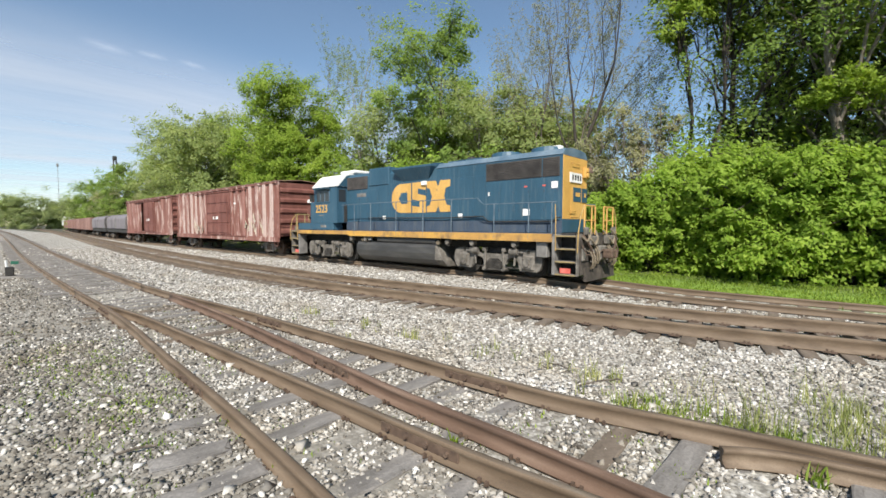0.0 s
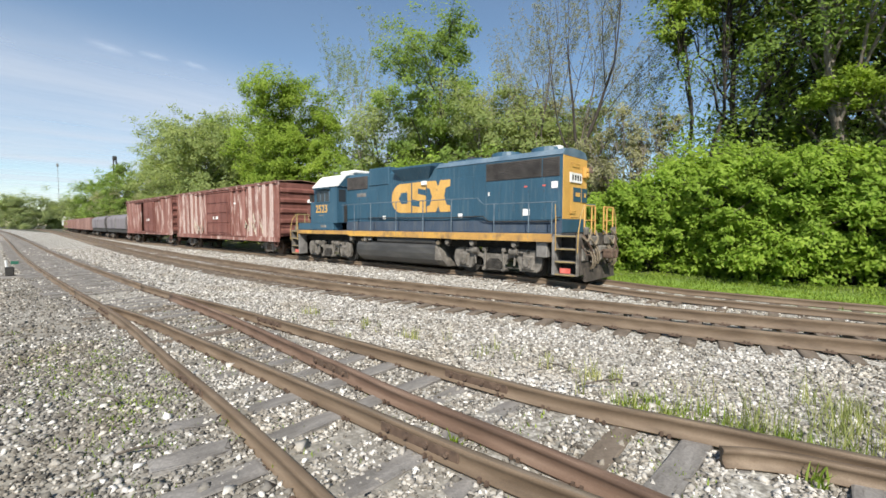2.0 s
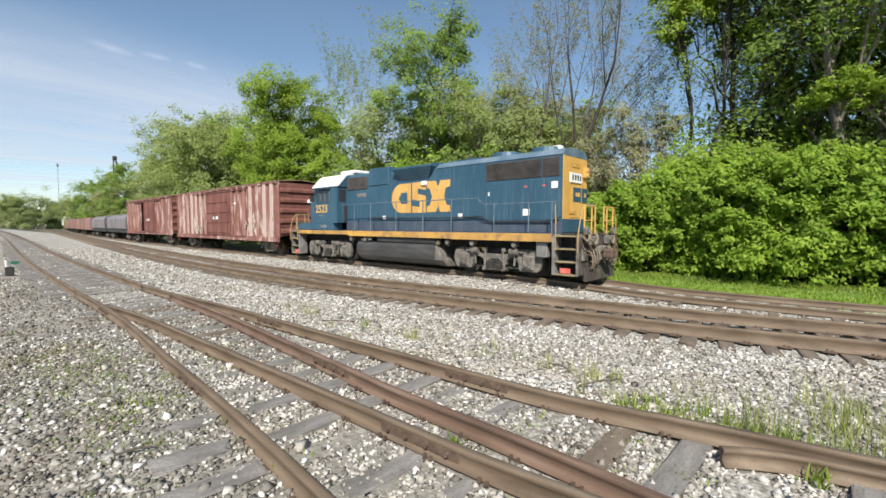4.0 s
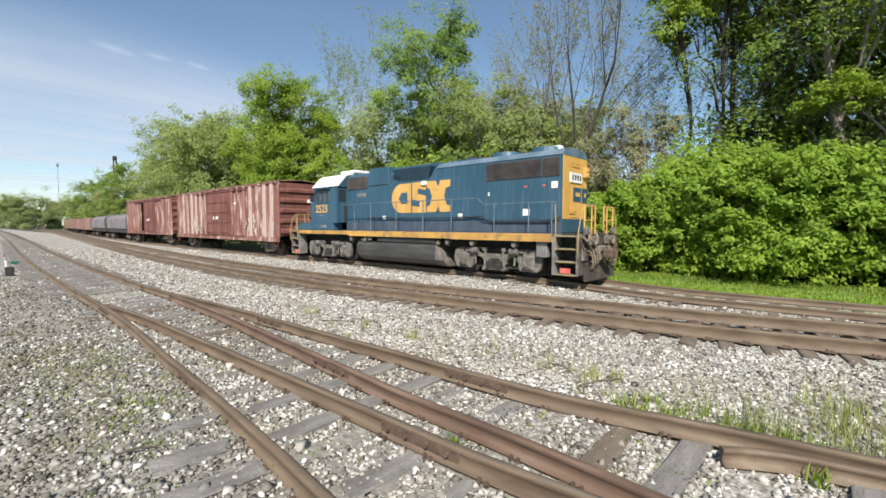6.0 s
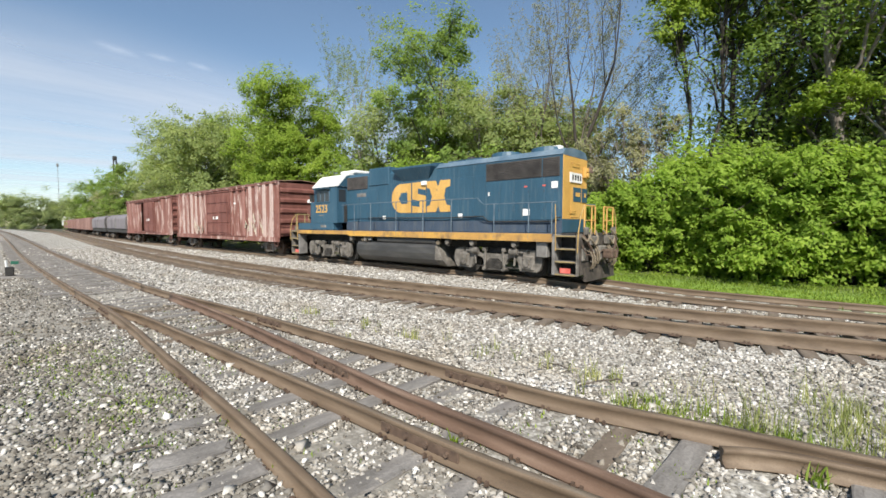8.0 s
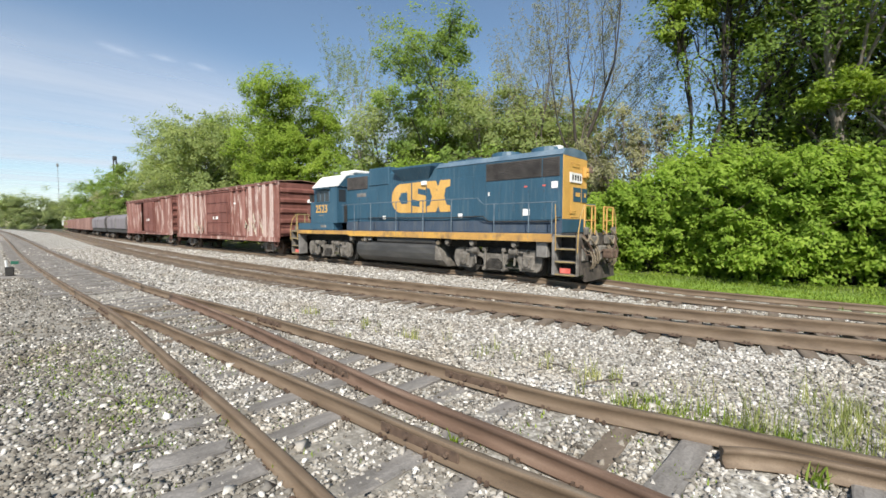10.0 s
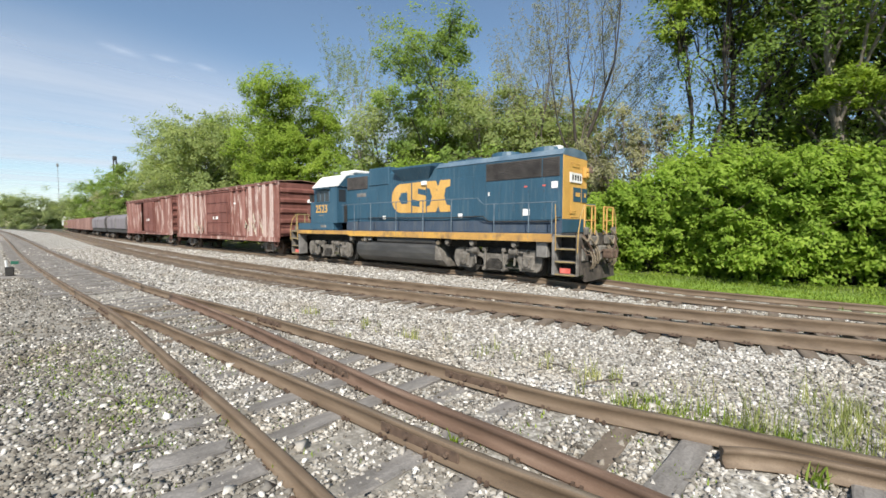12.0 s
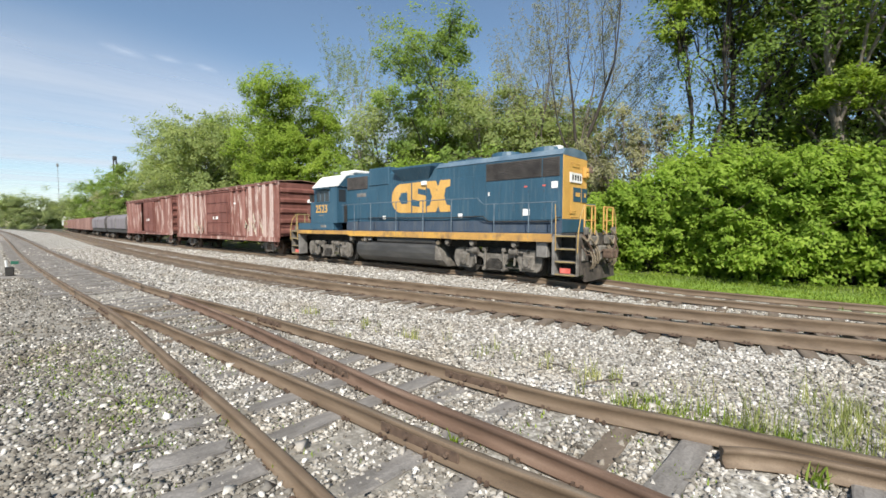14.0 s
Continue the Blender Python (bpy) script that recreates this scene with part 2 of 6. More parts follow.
def empty(name, m, label, category, group="", kind=""):
    ob = new(name)
    ob.matrix_basis = m
    ob.empty_display_size = 0.3
    return tagged(ob, label, category, group, kind)


def box(bm, x0, x1, y0, y1, z0, z1, bevel=0.0):
    r = bmesh.ops.create_cube(bm, size=1.0)
    vs = r["verts"]
    for v in vs:
        v.co = Vector(((x0 + x1) / 2 + v.co.x * (x1 - x0), (y0 + y1) / 2 + v.co.y * (y1 - y0), (z0 + z1) / 2 + v.co.z * (z1 - z0)))
    if bevel:
        es = {e for v in vs for e in v.link_edges}
        bmesh.ops.bevel(bm, geom=list(es), offset=bevel, segments=1, affect="EDGES", profile=0.5)
    return bm


def boxm(x0, x1, y0, y1, z0, z1, bevel=0.0):
    return box(bmesh.new(), x0, x1, y0, y1, z0, z1, bevel)


def rod(bm, a, b, r0, r1=None, seg=8):
    a, b = Vector(a), Vector(b)
    d = b - a
    q = d.to_track_quat("Z", "Y").to_matrix().to_4x4()
    m = Matrix.Translation((a + b) / 2) @ q
    bmesh.ops.create_cone(bm, cap_ends=True, segments=seg, radius1=r0, radius2=r0 if r1 is None else r1, depth=d.length, matrix=m)
    return bm


def pipe(points, r, seg=6):
    bm = bmesh.new()
    for a, b in zip(points, points[1:]):
        rod(bm, a, b, r, None, seg)
    return bm


def prism(bm, outline, x0, x1):
    """A (y, z) outline pushed along x."""
    a = [bm.verts.new((x0, y, z)) for y, z in outline]
    b = [bm.verts.new((x1, y, z)) for y, z in outline]
    k = len(outline)
    for i in range(k):
        bm.faces.new((a[i], a[(i + 1) % k], b[(i + 1) % k], b[i]))
    bm.faces.new(a[::-1])
    bm.faces.new(b)
    bmesh.ops.recalc_face_normals(bm, faces=bm.faces)
    return bm


def slab(bm, outline, y0, y1):
    """An (x, z) outline pushed along y."""
    a = [bm.verts.new((x, y0, z)) for x, z in outline]
    b = [bm.verts.new((x, y1, z)) for x, z in outline]
    k = len(outline)
    for i in range(k):
        bm.faces.new((a[i], a[(i + 1) % k], b[(i + 1) % k], b[i]))
    bm.faces.new(a[::-1])
    bm.faces.new(b)
    bmesh.ops.recalc_face_normals(bm, faces=bm.faces)
    return bm


def curve_through(*points):
    """A smooth y(x) through (x, y) points in rising x; straight beyond its ends."""
    xs, ys = np.array(points, float).T
    sl = np.gradient(ys, xs)

    def f(x):
        if x <= xs[0]:
            return ys[0] + sl[0] * (x - xs[0])
        if x >= xs[-1]:
            return ys[-1] + sl[-1] * (x - xs[-1])
        i = int(np.searchsorted(xs, x)) - 1
        h = xs[i + 1] - xs[i]
        t = (x - xs[i]) / h
        return ((2 * t**3 - 3 * t**2 + 1) * ys[i] + (t**3 - 2 * t**2 + t) * h * sl[i]
                + (3 * t**2 - 2 * t**3) * ys[i + 1] + (t**3 - t**2) * h * sl[i + 1])

    return f


# ---- plan: lines of the tracks ----
SIDING = curve_through((-300, 22.5), (-150, 8.2), (-120, 5.3), (-90, 3.0), (-58, 1.0), (-42, 0.25), (-28, 0), (-10, 0), (6, 0.0), (11, -0.12), (16, 0.12), (26, 0.75))
MAIN = curve_through((-262, 10.4), (-119, 1.9), (-60, -2.3), (-31, -4.4), (-12.7, -5.5), (-4, -5.7), (1, -5.62), (5.6, -5.2), (8.5, -4.85), (10, -4.66), (11.5, -4.48), (12.6, -4.3), (13.6, -4.05), (14.8, -3.76), (22, -2.3))
YARD = curve_through((-260, -4.0), (-124, -7.2), (-83, -8.5), (-47, -9.8), (-22, -10.72), (-8, -11.05), (-1, -11.13))
L1 = curve_through((-1, -11.88), (3, -11.89), (5.1, -11.96), (7, -12.09), (9.4, -12.22), (11.0, -12.335), (11.8, -12.41), (15, -12.78), (21, -13.6))
L2 = curve_through((2.2, -11.80), (4.5, -11.575), (5.6, -11.53), (6.8, -11.495), (8.5, -11.44), (10.3, -11.385), (11.2, -11.365), (12.4, -11.31), (13, -11.25), (16, -10.97), (21, -10.3))
L3 = curve_through((1.5, -10.36), (5.1, -10.47), (7.9, -10.66), (9.5, -10.77), (10.7, -10.86), (12.1, -10.89), (13, -10.93), (16, -11.26), (21, -12.1))
L4 = curve_through((-1, -10.38), (1, -10.33), (3, -10.19), (4.6, -10.09), (6.2, -10.045), (8.3, -9.985), (9.5, -9.94), (11, -9.905), (12.1, -9.83), (12.63, -9.74), (13.1, -9.63), (14.2, -9.42), (17, -8.9), (21, -8.0))
Z_YARD = 0.06


def yard_track(x):
    return YARD(x) if x < -1 else (L1(x) + L4(x)) / 2


def smooth(a, b, x):
    t = min(max((x - a) / (b - a), 0.0), 1.0)
    return t * t * (3 - 2 * t)


def siding_dip(x):
    return -0.13 * smooth(6.5, 11.5, x)


def ground_height(x, y):
    s, m, k = SIDING(x), MAIN(x), yard_track(x)
    z = -0.27 + 0.07 * (1 - smooth(1.2, 1.9, abs(y - s))) + 0.012 * (1 - smooth(1.25, 2.2, abs(y - m))) + 0.03 * (1 - smooth(0.5, 0.75, abs(y - m)))
    z += 0.115 * (1 - smooth(1.4, 3.0, y - k)) * smooth(-20, 0, y - k + 18)
    z += 0.07 * smooth(0.5, 1.0, y - s) + 0.14 * smooth(1.2, 4.0, y - s)
    z += 0.025 * (1 - smooth(1.1, 1.9, abs(y - k))) + 0.045 * (1 - smooth(0.3, 0.8, abs(y - L1(x) + 0.36))) * smooth(3, 6, x) + siding_dip(x) * (1 - smooth(1.6, 4.5, abs(y - s)))
    z += 0.025 * noise.noise((x * 0.7, y * 0.7, 0)) + 0.012 * noise.noise((x * 3.1, y * 3.1, 5))
    return z


GRID = {}


def heights(x, y):
    """Ground heights at many points, read off the ground's own grid."""
    gx, gy, gz = GRID["x"], GRID["y"], GRID["z"]
    i = np.clip(np.searchsorted(gx, x) - 1, 0, len(gx) - 2)
    j = np.clip(np.searchsorted(gy, y) - 1, 0, len(gy) - 2)
    u, w = (x - gx[i]) / (gx[i + 1] - gx[i]), (y - gy[j]) / (gy[j + 1] - gy[j])
    return (gz[i, j] * (1 - u) + gz[i + 1, j] * u) * (1 - w) + (gz[i, j + 1] * (1 - u) + gz[i + 1, j + 1] * u) * w


def build_ground():
    xs = np.unique(np.concatenate([np.arange(-40, 30.01, 0.35), -40 - np.geomspace(0.5, 2400, 60), 30 + np.geomspace(0.5, 1400, 30)]))
    ys = np.unique(np.concatenate([np.arange(-17, 6.01, 0.25), -17 - np.geomspace(0.5, 900, 24), 6 + np.geomspace(0.5, 1500, 30)]))
    verts = [(x, y, ground_height(x, y)) for x in xs for y in ys]
    k = len(ys)
    GRID["x"], GRID["y"], GRID["z"] = xs, ys, np.array([v[2] for v in verts]).reshape(len(xs), k)
    faces = [(i * k + j, (i + 1) * k + j, (i + 1) * k + j + 1, i * k + j + 1) for i in range(len(xs) - 1) for j in range(k - 1)]
    ob = raw("ground", verts, faces, M["ground"], None, True)
    return tagged(ob, "pale limestone ballast and dirt running into green grass", "ground", "", "structure")


build_ground()

RAIL = [(-0.062, -0.168), (0.062, -0.168), (0.062, -0.156), (0.03, -0.13), (0.02, -0.11), (0.02, -0.055), (0.035, -0.04), (0.036, -0.008), (0.028, 0.0), (-0.028, 0.0), (-0.036, -0.008), (-0.035, -0.04), (-0.02, -0.055), (-0.02, -0.11), (-0.03, -0.13), (-0.062, -0.156)]


def rail(name, line, offset, x0, x1, z, material, parent, step=0.8, label="", tall=1.0, worn=False):
    count = max(2, int((x1 - x0) / step))
    xs = np.linspace(x0, x1, count)
    verts, faces = [], []
    k = len(RAIL)
    for x in xs:
        sl = (line(x + 0.05) - line(x - 0.05)) / 0.1
        nrm = Vector((-sl, 1, 0)).normalized()
        zz = z(x) if callable(z) else z
        for u, v in RAIL:
            verts.append((x + nrm.x * (u + offset), line(x) + nrm.y * (u + offset), zz + v * tall))
    for i in range(count - 1):
        for j in range(k):
            faces.append((i * k + j, i * k + (j + 1) % k, (i + 1) * k + (j + 1) % k, (i + 1) * k + j))
    ob = raw(name, verts, faces, material, parent)
    bm = bmesh.new()
    bm.from_mesh(ob.data)
    bm.verts.ensure_lookup_table()
    bm.faces.new([bm.verts[j] for j in range(k)])
    bm.faces.new([bm.verts[(count - 1) * k + j] for j in reversed(range(k))])
    bmesh.ops.recalc_face_normals(bm, faces=bm.faces)
    for fc in bm.faces:
        if worn and fc.normal.z > 0.85 and max(v.co.z for v in fc.verts) > -0.04 + min(zz, 0.0):
            fc.material_index = 1
    bm.to_mesh(ob.data)
    bm.free()
    if worn:
        ob.data.materials.append(M["railhead"])
    if label:
        tagged(ob, label)
    return ob


def tie_meshes(material, length):
    out = []
    rng = random.Random(4)
    for i in range(5):
        bm = boxm(-0.115 + rng.uniform(-.01, .01), 0.115 + rng.uniform(-.01, .01), -length / 2 + rng.uniform(-.05, .05), length / 2 + rng.uniform(-.05, .05), -0.17, 0.0, 0.012)
        for v in bm.verts:
            v.co += Vector((rng.uniform(-.006, .006), rng.uniform(-.02, .02), rng.uniform(-.004, .004)))
        me = bpy.data.meshes.new("tie")
        bm.to_mesh(me)
        bm.free()
        me.materials.append(material)
        out.append(me)
    return out


def lay_ties(parent, line, x0, x1, top, meshes, spacing=0.53, seed=1, note=None):
    rng = random.Random(seed)
    x = x0
    while x < x1:
        ob = new("tie", rng.choice(meshes))
        ob.parent = parent
        sl = (line(x + 0.1) - line(x - 0.1)) / 0.2
        ob.matrix_basis = pose(x + rng.uniform(-.04, .04), line(x) + rng.uniform(-.05, .05), (top(x) if callable(top) else top) + rng.uniform(-.012, .008), rng.uniform(-.6, .6), rng.uniform(-1, 1), math.degrees(math.atan(sl)) + rng.uniform(-1.5, 1.5) + (180 if rng.random() < .5 else 0))
        if note is not None:
            note.append(x)
        x += spacing * rng.uniform(0.93, 1.07)


def far_ties(parent, line, x0, x1, top, length, material, spacing=0.53):
    verts, faces = [], []
    for x in np.arange(x0, x1, spacing):
        b = len(verts)
        y = line(x)
        for dx in (-.11, .11):
            for dy in (-length / 2, length / 2):
                for dz in (-0.15, 0):
                    verts.append((x + dx, y + dy, top + dz))
        faces += [[b + i for i in f] for f in ((1, 3, 7, 5), (0, 1, 5, 4), (2, 6, 7, 3), (4, 5, 7, 6), (0, 2, 3, 1))]
    return tagged(raw("far_ties", verts, faces, material, parent), "", "", "", "stuff")


YARD_TIES = []
TIES_OLD, TIES_DARK = tie_meshes(M["tie"], 2.6), tie_meshes(M["tie_dark"], 2.6)


def fastenings(parent, line, offset, x0, x1, top, spacing=0.53, plates=True):
    """Tie plates and spikes along one rail, joined: too many to count."""
    bm = bmesh.new()
    for x in np.arange(x0, x1, spacing):
        y = line(x) + offset
        if plates:
            box(bm, x - 0.09, x + 0.09, y - 0.17, y + 0.17, top - 0.002, top + 0.013)
        for side in (-1, 1):
            yy = y + side * 0.085
            box(bm, x - 0.045, x - 0.02, yy - 0.014, yy + 0.014, top, top + 0.04)
            box(bm, x + 0.02, x + 0.045, yy - 0.014, yy + 0.014, top, top + 0.035)
    return tagged(part("spikes", bm, M["iron"], parent), "", "", "", "stuff")


def joint_bar(parent, line, x, half=0.45):
    a, b = Vector((x - half, line(x - half), 0)), Vector((x + half, line(x + half), 0))
    bm = boxm(-half, half, -0.034, -0.012, Z_YARD - 0.135, Z_YARD - 0.042, 0.006)
    bar = part("joint_bar", bm, M["iron"], parent)
    bar.matrix_basis = pose(x, line(x), 0, 0, 0, math.degrees(math.atan2(b.y - a.y, b.x - a.x)))
    for k in (-0.34, -0.12, 0.12, 0.34):
        part("bolt", rod(bmesh.new(), (k, -0.03, Z_YARD - 0.088), (k, -0.066, Z_YARD - 0.088), 0.021, None, 6), M["iron"], bar)


def build_tracks():
    t = empty("railway_track", pose(0, 0, 0), "rusty siding track under the standing train", "railway track", "tracks", "structure")
    for side in (-1, 1):
        rail("rail", SIDING, side * 0.7525, -190, 40, siding_dip, M["rail"], t, 1.0, worn=True)
    lay_ties(t, SIDING, -30, 34, lambda x: -0.172 + siding_dip(x), TIES_DARK, 0.53, 2)
    far_ties(t, SIDING, -190, -30, -0.175, 2.6, M["tie_dark"])
    fastenings(t, SIDING, -0.7525, -9, 6.4, -0.172)
    m = empty("railway_track", pose(0, 0, 0), "brown main line track on white ballast", "railway track", "tracks", "structure")
    for side in (-1, 1):
        rail("rail", MAIN, side * 0.7525, -250, 40, 0.02, M["rail"], m, 0.8, tall=1.4, worn=True)
    lay_ties(m, MAIN, -40, 30, -0.212, TIES_DARK, 0.53, 3)
    far_ties(m, MAIN, -250, -40, -0.215, 2.6, M["tie_dark"])
    fastenings(m, MAIN, -0.7525, -6, 20, -0.212)
    fastenings(m, MAIN, 0.7525, -6, 20, -0.212)
    y = empty("railway_track", pose(0, 0, 0), "rusty yard turnout on grey weathered ties", "railway track", "tracks", "structure")
    rail("rail", YARD, -0.7525, -240, -1, Z_YARD, M["rail"], y)
    rail("rail", YARD, 0.7525, -240, -1, Z_YARD, M["rail"], y)
    rail("stock_rail", L1, 0, -1, 22, Z_YARD, M["rail"], y, 0.4)
    rail("stock_rail", L4, 0, -1, 22, Z_YARD, M["rail"], y, 0.4, worn=True)
    rail("switch_rail", L2, 0, 2.2, 22, Z_YARD - 0.004, M["rail"], y, 0.4, worn=True)
    rail("switch_rail", L3, 0, 1.5, 22, Z_YARD - 0.004, M["rail_red"], y, 0.4, "reddish rusty switch rail")
    guard = curve_through((13.48, -9.90), (13.62, -9.80), (13.85, -9.68), (14.3, -9.56), (16, -9.24), (18, -8.88))
    rail("guard_rail", guard, 0, 13.48, 18, Z_YARD - 0.035, M["rail"], y, 0.08, "dark brown flared guard rail", 0.85)
    lay_ties(y, YARD, -60, -1, Z_YARD - 0.148, TIES_OLD, 0.55, 5, YARD_TIES)
    far_ties(y, YARD, -240, -60, Z_YARD - 0.17, 2.6, M["tie"])
    rng = random.Random(8)
    places = [-0.6 + 0.55 * i + rng.uniform(-.04, .04) for i in range(14)]
    places += [7.43, 7.88, 8.35, 9.02, 9.65, 10.4, 10.88, 11.55, 12.07, 12.72, 13.21, 13.7, 14.36]
    places += [14.9 + 0.56 * i for i in range(11)]
    for x in places:
        YARD_TIES.append(x)
        lo, hi = L1(x) - (0.02 if x > 3 else 0.45) + rng.uniform(-.1, .1), L4(x) + 0.1 + rng.uniform(-.1, .15)
        bm = boxm(-0.115, 0.115, -(hi - lo) / 2, (hi - lo) / 2, -0.17, 0, 0.012)
        bmesh.ops.subdivide_edges(bm, edges=[e for e in bm.edges if abs(e.verts[0].co.y - e.verts[1].co.y) > 1], cuts=7)
        for v in bm.verts:
            v.co += Vector((rng.uniform(-.009, .009), rng.uniform(-.02, .02), rng.uniform(-.007, .007)))
        ob = part("tie", bm, M["tie"] if rng.random() < 0.8 else M["tie_dark"], y)
        ob.matrix_basis = pose(x, (lo + hi) / 2, Z_YARD - 0.156 + rng.uniform(-.04, .004), 0, rng.uniform(-1.5, 1.5), rng.uniform(-2.5, 2.5))
    for line, x in ((L4, 11.0), (L2, 11.5), (L3, 9.3), (L4, 6.2), (L1, 8.6), (L1, 2.5)):
        joint_bar(y, line, x)
    for line, x0 in ((L1, -0.6), (L2, 3.5), (L3, 3.5), (L4, -0.6)):
        fastenings(y, line, 0, x0, 18, Z_YARD - 0.168, 0.545, False)


build_tracks()


# ---- rolling stock ----
M["hood_dust"] = surface("dusty_pale_blue_roof", (0.06, 0.105, 0.15), (0.10, 0.155, 0.205), (0.17, 0.22, 0.26), 1.2, 0.65, 0, (1, 1, 1), 25, 0.1, 0.003)
M["rail_blue"] = surface("grey_blue_handrail", (0.06, 0.09, 0.12), (0.10, 0.14, 0.175), (0.16, 0.20, 0.23), 4, 0.6)
M["hose"] = surface("dusty_tan_hose", (0.12, 0.095, 0.065), (0.2, 0.16, 0.11), (0.29, 0.235, 0.165), 6, 0.85)
# darker copy of the truck iron: the shade of the recesses is painted in
M["gear_shaded"] = surface("shaded_under_gear", (0.022, 0.019, 0.016), (0.042, 0.037, 0.031), (0.08, 0.07, 0.058), 6, 0.85)
M["pilot"] = surface("rust_black_pilot", (0.03, 0.025, 0.02), (0.055, 0.045, 0.036), (0.10, 0.082, 0.065), 5, 0.85)
M["stair_rail"] = surface("worn_stair_rail", (0.26, 0.17, 0.06), (0.40, 0.26, 0.09), (0.52, 0.34, 0.12), 6, 0.7)
M["step_edge"] = surface("dusty_step_edge", (0.17, 0.13, 0.07), (0.26, 0.20, 0.10), (0.36, 0.27, 0.12), 4, 0.8)
def wheelset(name, x, parent, r=0.508, m=None):
    bm = bmesh.new()
    for s in (-1, 1):
        rod(bm, (x, s * 0.68, r), (x, s * 0.81, r), r, r, 28)
        rod(bm, (x, s * 0.66, r), (x, s * 0.70, r), r + 0.026, r + 0.026, 28)
    rod(bm, (x, -1.05, r), (x, 1.05, r), 0.085, None, 12)
    return part(name, bm, m or M["black"], parent)


def loco_truck(parent, cx):
    """A four-wheel power truck: side frames, journals, springs, brake cylinders."""
    t = new("truck")
    t.parent = parent
    for dx in (-1.372, 1.372):
        wheelset("wheelset", cx + dx, t)
    for s in (-1, 1):
        y0, y1 = (s * 1.06, s * 1.20) if s > 0 else (s * 1.20, s * 1.06)
        bm = bmesh.new()
        half = [(0.0, 0.78), (0.58, 0.78), (0.74, 0.82), (0.86, 0.90), (1.02, 0.97), (1.64, 0.96), (1.78, 0.90), (1.86, 0.76), (1.88, 0.52), (1.80, 0.30), (1.70, 0.23), (1.05, 0.23), (0.99, 0.34)]
        half += arc(0.73, 0.42, 0.26, 0, 180, 8) + [(0.42, 0.52), (0.0, 0.52)]
        slab(bm, [(cx + a, z) for a, z in half] + [(cx - a, z) for a, z in half[-2:0:-1]], y0, y1)
        part("spring_plank", boxm(cx - 0.50, cx + 0.50, min(s * 1.02, s * 1.26), max(s * 1.02, s * 1.26), 0.19, 0.25, 0.01), M["gear_shaded"], t)
        part("tie_bar", boxm(cx - 1.72, cx + 1.72, min(s * 1.10, s * 1.14), max(s * 1.10, s * 1.14), 0.28, 0.33, 0.005), M["gear_shaded"], t)
        part("side_frame", bm, M["truck"], t)
        for dx in (-1.372, 1.372):
            x = cx + dx
            jb = boxm(x - 0.23, x + 0.23, min(s * 1.05, s * 1.27), max(s * 1.05, s * 1.27), 0.27, 0.78, 0.05)
            rod(jb, (x, s * 1.2, 0.51), (x, s * 1.31, 0.51), 0.175, 0.165, 20)
            rod(jb, (x, s * 1.3, 0.51), (x, s * 1.35, 0.51), 0.11, 0.10, 16)
            for bx, bz in ((-.14, .39), (.14, .39), (-.14, .69), (.14, .69)):
                rod(jb, (x + bx, s * 1.31, bz), (x + bx, s * 1.335, bz), 0.022, None, 6)
            part("journal_box", jb, M["truck"], t)
            sb = bmesh.new()
            for k in range(6):
                rod(sb, (x + 0.0, s * 1.10, 0.84 + 0.03 * k), (x, s * 1.10, 0.86 + 0.03 * k), 0.12, None, 12)
            part("spring", sb, M["gear_shaded"], t)
        # leaf spring hangers and plank in the middle
        hg = bmesh.new()
        for dx in (-0.42, 0.42):
            rod(hg, (cx + dx, s * 1.22, 0.24), (cx + dx * 0.9, s * 1.24, 0.92), 0.05, None, 8)
            rod(hg, (cx + dx, s * 1.12, 0.24), (cx + dx, s * 1.32, 0.24), 0.06, None, 8)
            box(hg, cx + dx - 0.08, cx + dx + 0.08, min(s * 1.1, s * 1.3), max(s * 1.1, s * 1.3), 0.86, 1.0, 0.02)
        part("swing_hanger", hg, M["truck"], t)
        el = bmesh.new()
        for k in range(5):
            box(el, cx - 0.40 + 0.05 * k, cx + 0.40 - 0.05 * k, min(s * 1.13, s * 1.25), max(s * 1.13, s * 1.25), 0.40 + 0.045 * k, 0.435 + 0.045 * k)
            box(el, cx - 0.40 + 0.05 * k, cx + 0.40 - 0.05 * k, min(s * 1.13, s * 1.25), max(s * 1.13, s * 1.25), 0.36 - 0.04 * k, 0.39 - 0.04 * k)
        part("leaf_spring", el, M["gear_shaded"], t)
        for dx in (-0.85, 0.85):
            bc = rod(bmesh.new(), (cx + dx - 0.16, s * 1.27, 0.88), (cx + dx + 0.16, s * 1.27, 0.88), 0.115, None, 14)
            rod(bc, (cx + dx, s * 1.27, 0.88), (cx + dx + 0.36 * (1 if dx > 0 else -1), s * 1.27, 0.86), 0.035, None, 8)
            rod(bc, (cx + dx * 1.02, s * 1.22, 0.84), (cx + dx * 0.98, s * 1.22, 0.40), 0.04, None, 6)
            part("brake_cylinder", bc, M["truck"], t)
        part("sand_pipe", pipe([(cx - 2.02, s * 0.95, 1.1), (cx - 2.02, s * 0.95, 0.5), (cx - 1.94, s * 0.85, 0.12)], 0.025), M["black"], t)
        part("sand_pipe", pipe([(cx + 2.02, s * 0.95, 1.1), (cx + 2.02, s * 0.95, 0.5), (cx + 1.94, s * 0.85, 0.12)], 0.025), M["black"], t)
    part("bolster", boxm(cx - 0.5, cx + 0.5, -1.0, 1.0, 0.55, 1.0, 0.04), M["gear_shaded"], t)
    return t


